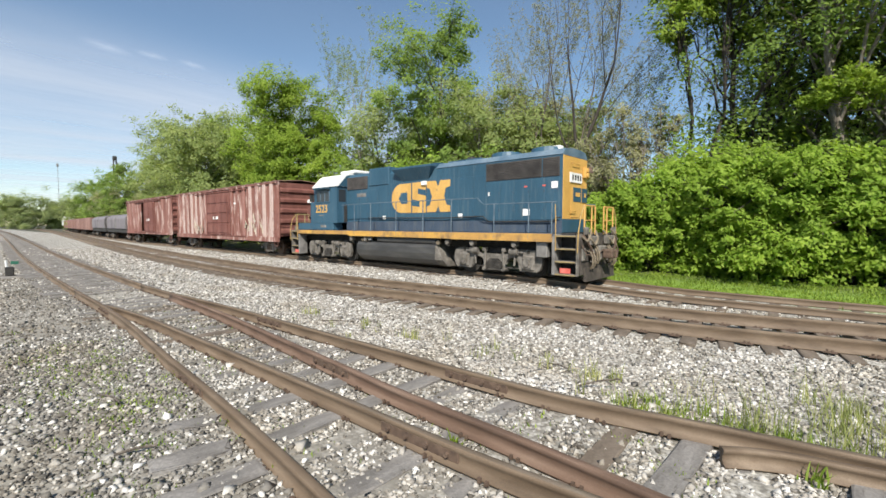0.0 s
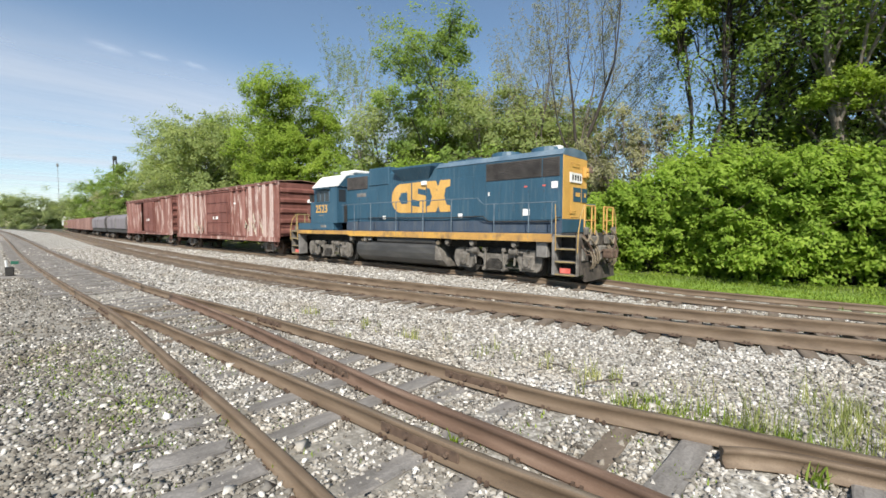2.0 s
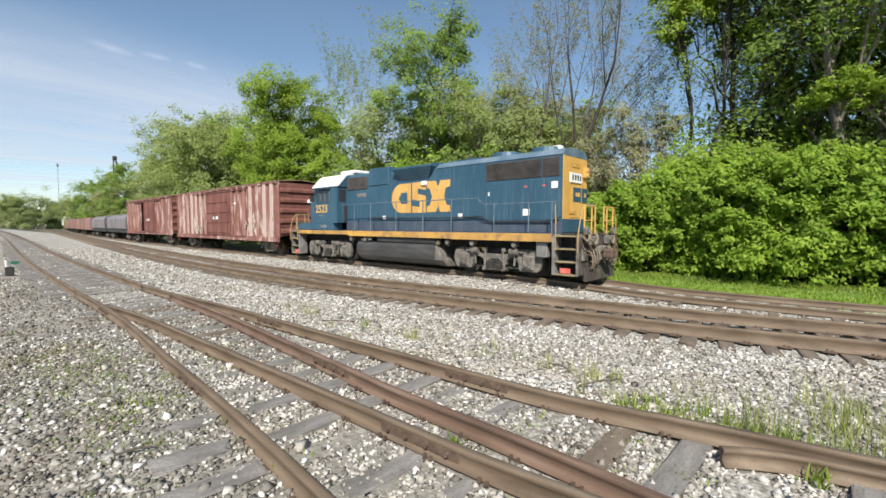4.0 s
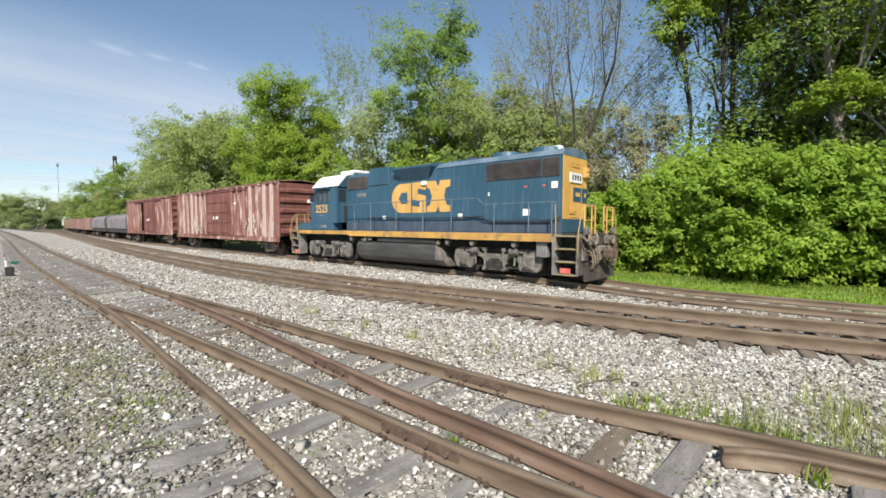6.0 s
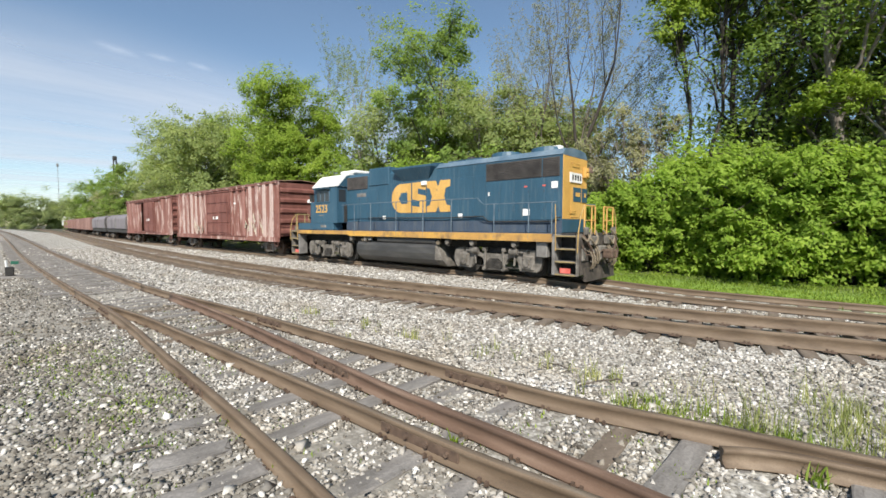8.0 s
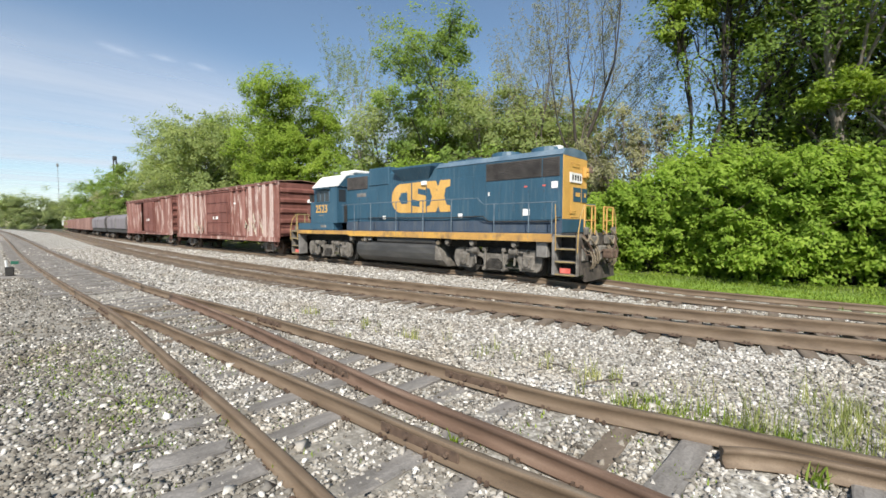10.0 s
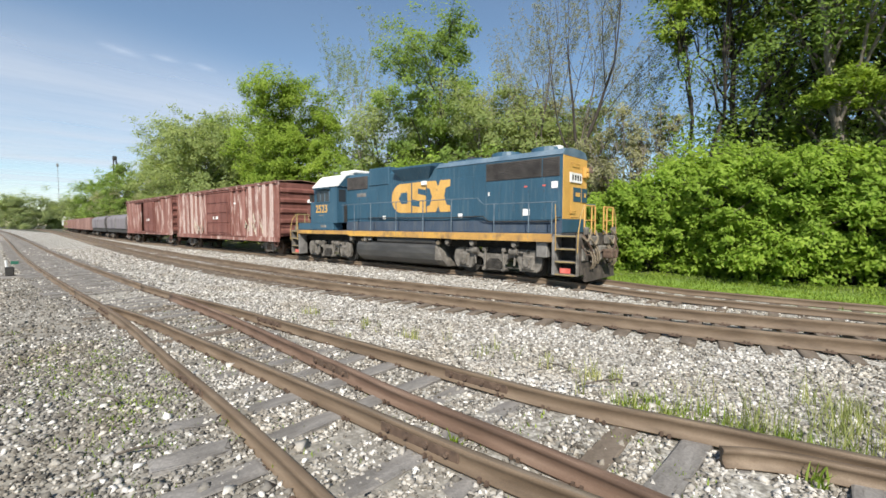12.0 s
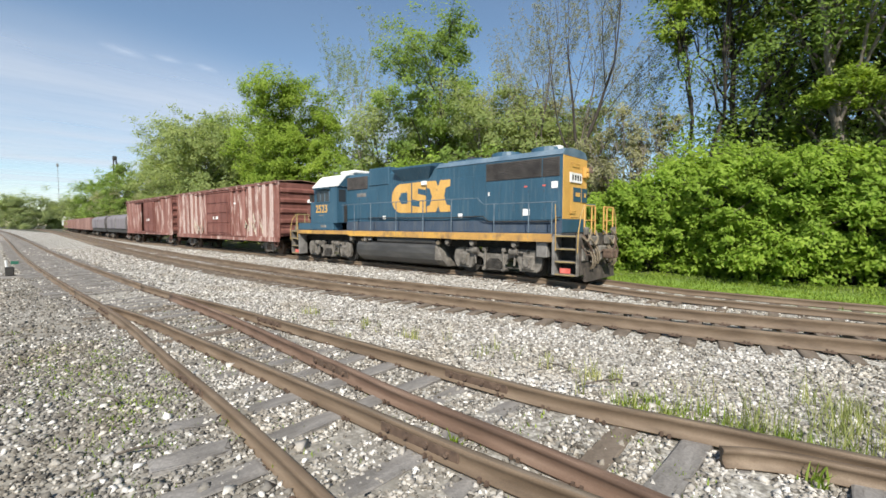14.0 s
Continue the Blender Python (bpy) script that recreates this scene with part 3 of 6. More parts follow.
def coupler(parent, x, d, z=0.88):
    bm = boxm(min(x, x + d * 0.45), max(x, x + d * 0.45), -0.08, 0.08, z - 0.1, z + 0.1, 0.02)
    box(bm, min(x + d * 0.4, x + d * 0.72), max(x + d * 0.4, x + d * 0.72), -0.17, 0.12, z - 0.15, z + 0.15, 0.04)
    box(bm, min(x + d * 0.55, x + d * 0.78), max(x + d * 0.55, x + d * 0.78), 0.1, 0.2, z - 0.14, z + 0.14, 0.03)
    return part("coupler", bm, M["iron"], parent)


def hose(parent, x, y, d, z0=0.95):
    pts = [(x, y, z0), (x + d * 0.12, y, z0 - 0.05), (x + d * 0.2, y, z0 - 0.22), (x + d * 0.2, y + 0.02, z0 - 0.45), (x + d * 0.12, y + 0.06, z0 - 0.58)]
    return part("hose", pipe(pts, 0.028), M["hose"], parent)


def lettering(text, height, material, parent, m, label=""):
    cu = bpy.data.curves.new("lettering", "FONT")
    cu.body, cu.size, cu.extrude, cu.align_x = text, height / 0.73, 0.004, "LEFT"
    cu.offset = 0.012
    tmp = new("lettering", cu)
    me = bpy.data.meshes.new_from_object(tmp.evaluated_get(bpy.context.evaluated_depsgraph_get()))
    bpy.data.objects.remove(tmp)
    me.materials.clear()
    me.materials.append(material)
    ob = new("lettering", me)
    ob.parent, ob.matrix_basis = parent, m
    if label:
        tagged(ob, label)
    return ob


def side_plate(name, outline, material, parent, y=-0.905, t=0.012, label=""):
    return part(name, slab(bmesh.new(), outline, y - t, y + 0.004), material, parent, label)


def arc(cx, cz, r, a0, a1, k=8):
    return [(cx + r * math.cos(radians(a0 + (a1 - a0) * i / k)), cz + r * math.sin(radians(a0 + (a1 - a0) * i / k))) for i in range(k + 1)]


def build_locomotive():
    loco = empty("locomotive", pose(0, 0, 0), "dark blue and yellow diesel locomotive standing on the siding", "locomotive")
    W = 0.905
    # long hood, with chamfered roof edges
    hood = [(-W, 1.55), (W, 1.55), (W, 4.08), (0.74, 4.27), (0.3, 4.33), (-0.3, 4.33), (-0.74, 4.27), (-W, 4.08)]
    part("long_hood", prism(bmesh.new(), hood, -4.0, 7.60), M["blue"], loco)
    # roof skin, dusty
    part("hood_roof", prism(bmesh.new(), [(-0.93, 4.09), (-0.76, 4.285), (-0.3, 4.345), (0.3, 4.345), (0.76, 4.285), (0.93, 4.09), (0.9, 4.07), (-0.9, 4.07)], 2.1, 7.62), M["hood_dust"], loco, "dusty pale blue hood roof")
    # yellow end face
    part("hood_end", boxm(7.602, 7.62, -W, W, 2.0, 4.06, 0.004), M["yellow"], loco, "yellow painted hood end")
    part("end_door", boxm(7.62, 7.635, -0.34, 0.36, 2.05, 3.02, 0.006), M["yellow"], loco)
    for z in (2.3,):
        part("grab_iron", pipe([(7.62, -0.5, z), (7.70, -0.5, z - 0.04), (7.70, -0.12, z - 0.04), (7.62, -0.12, z)], 0.012), M["yellow"], loco)
    part("grab_iron", pipe([(7.62, -0.35, 3.88), (7.70, -0.35, 3.84), (7.70, 0.2, 3.84), (7.62, 0.2, 3.88)], 0.012), M["yellow"], loco)
    board = part("number_board", slab(bmesh.new(), [(0, 0)] * 0 + [(7.62, 3.22), (7.66, 3.22), (7.66, 3.54), (7.62, 3.54)], -0.44, 0.42), M["white"], loco, "white number board")
    for k in range(4):
        part("bar", boxm(7.661, 7.665, -0.33 + 0.19 * k, -0.22 + 0.19 * k, 3.30, 3.47), M["black"], board)
    # end emblem: dark blue blocks
    for y0, y1 in ((-0.20, 0.40), (0.48, 0.88)):
        e = part("emblem_block", boxm(7.636, 7.645, y0, y1, 2.58, 3.06, 0.003), M["blue"], loco)
        part("emblem_slot", boxm(7.646, 7.65, y0 + 0.16, y1 - 0.1, 2.76, 2.90), M["yellow"], e)
    hl = bmesh.new()
    box(hl, 7.62, 7.72, 0.55, 0.90, 3.42, 3.78, 0.02)
    for z in (3.52, 3.68):
        rod(hl, (7.70, 0.72, z), (7.76, 0.72, z), 0.075, None, 14)
    part("headlight", hl, M["yellow"], loco)
    part("bell", rod(bmesh.new(), (7.75, 0.86, 3.62), (7.75, 0.86, 3.82), 0.12, 0.05, 14), M["iron"], loco)
    part("hood_end_base", boxm(7.602, 7.622, -W, W, 1.56, 1.996, 0.004), M["blue"], loco)
    # radiator section and intake screens
    for x0, x1 in ((4.58, 6.85), (6.89, 7.50)):
        g = part("radiator_grille", slab(bmesh.new(), [(x0, 3.40), (x1, 3.40), (x1, 4.02), (x0, 4.02)], -0.925, -0.89), M["grille"], loco, "sooty brown radiator grille")
        for k in range(11):
            z = 3.43 + 0.054 * k
            part("louvre", slab(bmesh.new(), [(x0 + 0.03, z), (x1 - 0.03, z), (x1 - 0.03, z + 0.02), (x0 + 0.03, z + 0.02)], -0.94, -0.92), M["grille"], g)
    part("intake_screen", boxm(-3.92, -2.34, -0.94, -0.90, 3.52, 4.12, 0.01), M["grille"], loco, "sooty brown air intake screen")
    # hood doors with latches
    rng = random.Random(3)
    edges = [-3.55, -2.9, -2.3, -1.55, -0.8, -0.2, 0.4, 1.0, 1.6, 2.2, 2.8, 3.4, 4.0, 4.58, 5.2, 5.8, 6.4, 7.0, 7.5]
    for a, b in zip(edges, edges[1:]):
        top = 3.36 if a > 4.5 else (3.46 if a < -2 else 3.64)
        d = part("hood_door", boxm(a + 0.012, b - 0.012, -0.918, -0.90, 1.98, top, 0.006), M["blue"], loco)
        part("latch", boxm(b - 0.06, b - 0.035, -0.935, -0.915, 2.3, 2.36), M["blue_dirty"], d)
        part("latch", boxm(b - 0.06, b - 0.035, -0.935, -0.915, top - 0.45, top - 0.39), M["blue_dirty"], d)
    part("hood_base", boxm(-4.0, 7.60, -0.93, -0.9, 1.55, 1.96, 0.004), M["blue_dirty"], loco, "dust-stained strip along the walkway")
    part("hood_base", boxm(-4.0, 7.60, 0.9, 0.93, 1.55, 1.96, 0.004), M["blue_dirty"], loco)
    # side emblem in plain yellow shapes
    Y = M["yellow"]
    em = new("emblem")
    em.parent = loco
    # a rounded block, a slanting block and a waisted block, each with plain blue slots
    side_plate("emblem_block", [(0.62, 2.33), (0.62, 3.59)] + arc(0.02, 2.96, 0.63, 90, 270, 14), Y, em, -0.918)
    side_plate("emblem_block", [(0.70, 3.60), (1.50, 3.60), (1.50, 2.32), (0.70, 2.32)], Y, em, -0.918)
    side_plate("emblem_block", [(1.56, 3.60), (2.84, 3.60), (2.84, 3.34), (2.60, 3.28), (2.52, 2.96), (2.64, 2.62), (2.84, 2.58), (2.84, 2.33), (1.56, 2.33), (1.56, 2.58), (1.74, 2.62), (1.86, 2.96), (1.74, 3.28), (1.56, 3.34)], Y, em, -0.918)
    for o in ([(0.02, 2.72), (0.40, 2.72), (0.40, 3.20), (0.02, 3.20), (-0.14, 2.96)], [(1.04, 3.12), (1.50, 3.02), (1.50, 3.26), (1.04, 3.34)], [(0.70, 2.62), (1.14, 2.56), (1.14, 2.80), (0.70, 2.90)], [(2.08, 3.60), (2.32, 3.60), (2.20, 3.36)], [(2.08, 2.33), (2.32, 2.33), (2.20, 2.56)]):
        side_plate("emblem_slot", o, M["blue"], em, -0.924, 0.011)
    # flared blister over the engine room
    fl = bmesh.new()
    prism(fl, [(-0.9, 3.68), (-1.22, 4.18), (-1.22, 4.26), (-0.7, 4.36), (0.7, 4.36), (1.22, 4.26), (1.22, 4.18), (0.9, 3.68)], -0.3, 2.05)
    for v in fl.verts:
        if v.co.z < 3.7:
            v.co.x += 0.42 if v.co.x < 0 else -0.42
    part("blower_duct", fl, M["blue"], loco, "flared blue duct on the hood")
    part("filter_box", boxm(-2.2, -0.78, -0.95, 0.95, 3.62, 4.42, 0.03), M["blue"], loco)
    for fx in (4.9, 6.6):
        fan = rod(bmesh.new(), (fx, 0, 4.30), (fx, 0, 4.46), 0.62, 0.58, 24)
        rod(fan, (fx, 0, 4.46), (fx, 0, 4.49), 0.50, 0.48, 24)
        part("roof_fan", fan, M["blue"], loco)
    part("roof_vent", boxm(6.9, 7.2, -0.3, -0.05, 4.34, 4.50, 0.02), M["white"], loco)
    part("roof_hatch", boxm(2.3, 4.0, -0.45, 0.45, 4.33, 4.39, 0.02), M["blue"], loco)
    ex = rod(bmesh.new(), (3.2, 0, 4.34), (3.2, 0, 4.52), 0.2, 0.18, 14)
    part("exhaust_stack", ex, M["black"], loco)
    # cab
    cab = new("cab")
    cab.parent = loco
    cx0, cx1 = -6.02, -3.98
    part("cab_wall", prism(bmesh.new(), [(-1.5, 1.9), (1.5, 1.9), (1.5, 3.70), (-1.5, 3.70)], cx0, cx1), M["blue"], cab)
    part("cab_roof", prism(bmesh.new(), [(-1.54, 3.70), (-1.54, 3.76), (-0.98, 4.30), (-0.4, 4.42), (0.4, 4.42), (0.98, 4.30), (1.54, 3.76), (1.54, 3.70)], cx0 - 0.10, cx1 + 0.06), M["white"], cab, "white cab roof")
    part("cab_gable", prism(bmesh.new(), [(-1.46, 3.70), (-0.96, 4.24), (-0.4, 4.36), (0.4, 4.36), (0.96, 4.24), (1.46, 3.70)], cx1 + 0.061, cx1 + 0.07), M["blue"], cab)
    ac = boxm(-5.0, -3.75, -0.6, 0.6, 4.38, 4.56, 0.05)
    part("air_conditioner", ac, M["white"], cab)
    # side window in three panes under an awning
    win = part("window_frame", boxm(-5.80, -4.58, -1.525, -1.495, 2.92, 3.52, 0.01), M["blue"], cab)
    for a in (-5.74, -5.35, -4.96):
        part("pane", boxm(a, a + 0.33, -1.532, -1.524, 2.98, 3.46), M["glass"], win)
        part("sash", boxm(a + 0.335, a + 0.365, -1.54, -1.524, 2.98, 3.46), M["hood_dust"], win)
    part("awning", slab(bmesh.new(), [(-5.85, 3.60), (-4.5, 3.60), (-4.5, 3.63), (-5.85, 3.63)], -1.72, -1.5), M["blue"], cab)
    # rear wall of the cab: window and door
    part("rear_window", boxm(cx1 + 0.002, cx1 + 0.012, -1.40, -1.0, 2.95, 3.55), M["glass"], cab)
    part("cab_door", boxm(cx1 + 0.002, cx1 + 0.02, -1.42, -0.96, 1.92, 2.85, 0.005), M["blue"], cab)
    # a thin black sheet paints the shade of the open space behind the cab
    part("gap_shade", boxm(cx1 + 0.021, cx1 + 0.03, -1.12, -0.94, 1.94, 2.82), M["black"], cab, "black sheet for the shade in the gap behind the cab")
    part("mirror", boxm(-6.05, -6.0, -1.75, -1.52, 3.0, 3.35, 0.01), M["black"], cab)
    lettering("2523", 0.40, M["yellow"], cab, pose(-5.90, -1.503, 2.44, 90), "yellow painted road number")
    part("battery_box", boxm(-7.62, -4.35, -1.50, -0.95, 1.55, 1.90, 0.015), M["blue"], loco)
    part("battery_box", boxm(-7.62, -4.35, 0.95, 1.50, 1.55, 1.90, 0.015), M["blue"], loco)
    for a, wd in ((-5.45, 0.5),):
        part("bar", boxm(a, a + wd, -1.506, -1.5, 1.68, 1.80), M["steel_grey"], loco)
    part("bar", boxm(-5.55, -5.2, -1.506, -1.499, 2.26, 2.31), M["steel_grey"], loco)
    part("bar", boxm(-3.15, -2.45, -0.925, -0.917, 3.15, 3.32), M["steel_grey"], loco)
    # short hood
    part("short_hood", boxm(-7.45, -6.02, -0.9, 0.9, 1.55, 3.05, 0.08), M["blue"], loco)
    part("nose_light", boxm(-7.5, -7.35, -1.02, -0.86, 3.0, 3.2, 0.02), M["white"], loco)
    # white patches and small plates along the hood
    for x, z, wd, h in ((-1.15, 2.14, 0.20, 0.18), (3.35, 2.16, 0.22, 0.18), (6.28, 2.24, 0.26, 0.23), (7.33, 3.12, 0.22, 0.22)):
        part("sign_plate", boxm(x - wd / 2, x + wd / 2, -0.934, -0.916, z - h / 2, z + h / 2, 0.003), M["white"], loco, "white warning plate")
    part("sign_plate", boxm(1.30, 1.58, -1.0, -0.93, 3.46, 3.62), M["white"], loco)
    part("sign_plate", boxm(4.68, 4.74, -0.934, -0.916, 2.86, 3.0), M["white"], loco)
    for x in (6.25, 6.95):
        part("sign_plate", boxm(x - 0.06, x + 0.06, -0.934, -0.916, 3.09, 3.14), M["red"], loco, "small red plate")
    # walkway deck, sill and stripe
    part("deck", boxm(-7.75, 7.62, -1.52, 1.52, 1.46, 1.54, 0.005), M["blue_dirty"], loco, "dusty walkway deck")
    for s in (-1, 1):
        y0, y1 = sorted((s * 1.505, s * 1.535))
        part("sill_stripe", slab(bmesh.new(), [(-7.72, 1.35), (-3.1, 1.35), (-3.0, 1.29), (3.3, 1.29), (3.4, 1.27), (7.58, 1.27), (7.58, 1.53), (-7.72, 1.53)], y0, y1), M["stripe"], loco, "worn yellow stripe on the sill")
    part("underframe", boxm(-8.2, 8.2, -0.75, 0.75, 0.98, 1.46, 0.02), M["black"], loco)
    # dark colour stands in for the deep shade under the sill
    part("underframe", boxm(-7.7, 7.58, -1.50, 1.50, 1.30, 1.46, 0.01), M["gear_shaded"], loco)
    # handrails along the walkway
    hr = new("handrail")
    hr.parent = loco
    part("rail_bar", pipe([(-3.6, -1.5, 2.75), (-1.4, -1.5, 2.78), (4.62, -1.5, 2.76), (4.9, -1.5, 2.53), (7.7, -1.5, 2.53)], 0.017), M["rail_blue"], hr)
    for x in (-2.6, -1.4, 0.3, 1.9, 3.4, 5.35, 6.72, 7.55):
        part("stanchion", pipe([(x, -1.52, 1.36), (x, -1.5, 2.77 if x < 4.7 else 2.53)], 0.02), M["rail_blue"], hr)
    part("rail_bar", pipe([(-3.6, 1.5, 2.75), (4.62, 1.5, 2.76), (7.7, 1.5, 2.53)], 0.017), M["rail_blue"], hr)
    for x in (-2.6, 0.3, 3.4, 6.55):
        part("stanchion", pipe([(x, 1.52, 1.36), (x, 1.5, 2.6)], 0.02), M["rail_blue"], hr)
    part("air_pipe", pipe([(-2.2, -1.0, 2.14), (2.6, -1.0, 2.08), (3.9, -1.0, 2.12), (4.5, -1.0, 2.12), (4.75, -1.0, 1.93), (7.3, -1.0, 1.93), (7.45, -1.0, 2.05), (7.6, -1.0, 2.05)], 0.022), M["black"], loco)
    # end platforms with steps and end rails
    for d in (1, -1):
        en = new("end_platform")
        en.parent = loco
        def xx(v):
            return v * d
        def bx(a, b, y0, y1, z0, z1, bev=0.0):
            return boxm(min(xx(a), xx(b)), max(xx(a), xx(b)), y0, y1, z0, z1, bev)
        part("platform", bx(7.62, 8.46, -1.02, 1.02, 1.40, 1.54, 0.01), M["black"], en)
        part("pilot", bx(8.40, 8.46, -1.36, 1.36, 0.26, 1.42, 0.01), M["pilot"], en)
        plow = slab(bmesh.new(), [(xx(8.46), 0.06), (xx(8.46), 0.50), (xx(8.49), 0.50), (xx(8.56), 0.06)], -1.15, 1.15)
        part("snow_plow", plow, M["pilot"], en)
        for s in (-1, 1):
            ya, yb = sorted((s * 1.02, s * 1.5))
            part("step_side", bx(7.56, 7.66, ya, yb, 0.24, 1.52, 0.005), M["steel_grey"], en)
            part("step_side", bx(8.36, 8.40, ya, yb, 0.24, 1.52, 0.005), M["truck"], en)
            part("step_back", bx(7.66, 8.36, s * 1.02 - 0.01, s * 1.02 + 0.01, 0.24, 1.45), M["black"], en)
            YL = M["yellow"] if d > 0 else M["step_edge"]
            for z in (0.26, 0.66, 1.06, 1.46):
                st = part("step", bx(7.66, 8.36, ya, yb, z - 0.02, z + 0.02, 0.004), M["truck"], en)
                yo = s * 1.503
                part("step_edge", bx(7.68, 8.34, min(yo, yo + s * 0.012), max(yo, yo + s * 0.012), z - 0.022, z + 0.022), M["step_edge"], st)
            part("sign_plate", bx(7.8, 8.15, min(s * 1.40, s * 1.42), max(s * 1.40, s * 1.42), 0.30, 0.46), M["red"], en)
            # curved grab rails at the stairwell
            part("stair_rail", pipe([(xx(7.70), s * 1.53, 1.0), (xx(7.70), s * 1.53, 2.0), (xx(7.66), s * 1.50, 2.45)], 0.017), M["stair_rail"], en)
            part("stair_rail", pipe([(xx(8.42), s * 1.53, 0.95), (xx(8.44), s * 1.53, 1.55), (xx(8.46), s * 1.40, 2.1), (xx(8.46), s * 1.18, 2.40)], 0.02), M["stair_rail"], en)
            for y in (0.35, 0.62, 1.15):
                part("end_post", pipe([(xx(8.46), s * y, 1.50), (xx(8.46), s * y, 2.40)], 0.026), YL, en)
            part("end_bar", pipe([(xx(8.46), s * 0.35, 2.40), (xx(8.46), s * 1.18, 2.40)], 0.024), YL, en)
            part("end_bar", pipe([(xx(8.46), s * 0.35, 1.95), (xx(8.46), s * 1.18, 1.95)], 0.018), YL, en)
            part("cut_lever", pipe([(xx(8.5), s * 1.4, 1.2), (xx(8.62), s * 1.3, 0.9), (xx(8.62), s * 0.4, 0.9), (xx(8.7), s * 0.15, 1.05)], 0.018), M["iron"], en)
            for y in (0.45, 0.62, 0.78, 0.95):
                hose(en, xx(8.46), s * y, d, 1.15 - 0.12 * (y > 0.7))
            part("jumper_cable", pipe([(xx(8.47), s * 0.3, 1.62), (xx(8.62), s * 0.5, 1.35), (xx(8.64), s * 0.72, 1.18), (xx(8.60), s * 0.95, 1.36), (xx(8.47), s * 1.1, 1.62)], 0.036), M["hose"], en)
            part("uncoupling_bracket", bx(8.46, 8.58, min(s * 0.52, s * 0.72), max(s * 0.52, s * 0.72), 0.62, 1.04, 0.03), M["truck"], en)
            part("steam_pipe", pipe([(xx(8.47), s * 1.32, 1.46), (xx(8.60), s * 1.22, 1.30), (xx(8.60), s * 0.98, 1.52), (xx(8.52), s * 0.82, 1.66)], 0.032), M["hose"], en)
            part("sill_bracket", bx(8.46, 8.52, min(s * 1.12, s * 1.36), max(s * 1.12, s * 1.36), 0.7, 1.1, 0.02), M["truck"], en)
            part("receptacle", bx(8.46, 8.56, min(s * 1.0, s * 1.22), max(s * 1.0, s * 1.22), 1.5, 1.74, 0.02), M["truck"], en)
            part("drop_step", bx(8.48, 8.60, min(s * 0.3, s * 0.98), max(s * 0.3, s * 0.98), 1.18, 1.46, 0.02), M["truck"], en)
            rd = pipe([(xx(8.5), s * 1.3, 1.5), (xx(8.62), s * 1.0, 1.1), (xx(8.58), s * 0.7, 0.7)], 0.04)
            part("brace", rd, M["iron"], en)
        coupler(en, xx(8.24), d)
        part("draft_gear", bx(8.3, 8.62, -0.28, 0.28, 0.68, 1.14, 0.04), M["truck"], en)
    # fuel tank, reservoirs, small gear under the sill
    part("fuel_tank", prism(bmesh.new(), [(-0.9, 0.16), (0.9, 0.16), (1.16, 0.25), (1.33, 0.42), (1.41, 0.66), (1.41, 0.9), (1.34, 1.02), (1.2, 1.06), (-1.2, 1.06), (-1.34, 1.02), (-1.41, 0.9), (-1.41, 0.66), (-1.33, 0.42), (-1.16, 0.25)], -2.55, 2.45), M["tank"], loco, "dusty black fuel tank")
    te = prism(bmesh.new(), [(-1.06, 0.17), (1.06, 0.17), (1.39, 0.43), (1.39, 0.95), (1.29, 1.05), (-1.29, 1.05), (-1.39, 0.95), (-1.39, 0.43)], 2.45, 2.85)
    for v in te.verts:
        if v.co.x > 2.8 and v.co.z > 0.5:
            v.co.x -= 0.33
    part("tank_end", te, M["truck"], loco)
    part("air_reservoir", rod(bmesh.new(), (-1.05, -1.28, 1.17), (2.5, -1.28, 1.17), 0.145, None, 18), M["tank"], loco)
    part("fuel_filler", rod(bmesh.new(), (2.62, -1.42, 1.12), (2.62, -1.3, 1.12), 0.09, None, 12), M["hose"], loco)
    part("filler_cap", rod(bmesh.new(), (-2.15, -1.4, 1.14), (-2.15, -1.3, 1.14), 0.08, None, 12), M["hose"], loco)
    part("sight_glass", boxm(-1.75, -1.5, -1.42, -1.3, 1.1, 1.24, 0.02), M["steel_grey"], loco)
    for x in (-3.0, 4.3, 6.1, 3.1, -1.9):
        gr = boxm(x - 0.1, x + 0.1, -1.45, -1.2, 1.08, 1.26, 0.03)
        rod(gr, (x, -1.45, 1.1), (x, -1.3, 1.02), 0.05, None, 8)
        part("jacking_pad", gr, M["truck"], loco)
    part("toolbox", boxm(6.95, 7.35, -1.42, -1.05, 0.75, 1.28, 0.03), M["steel_grey"], loco)
    for cx in (-5.18, 5.18):
        loco_truck(loco, cx)
    return loco


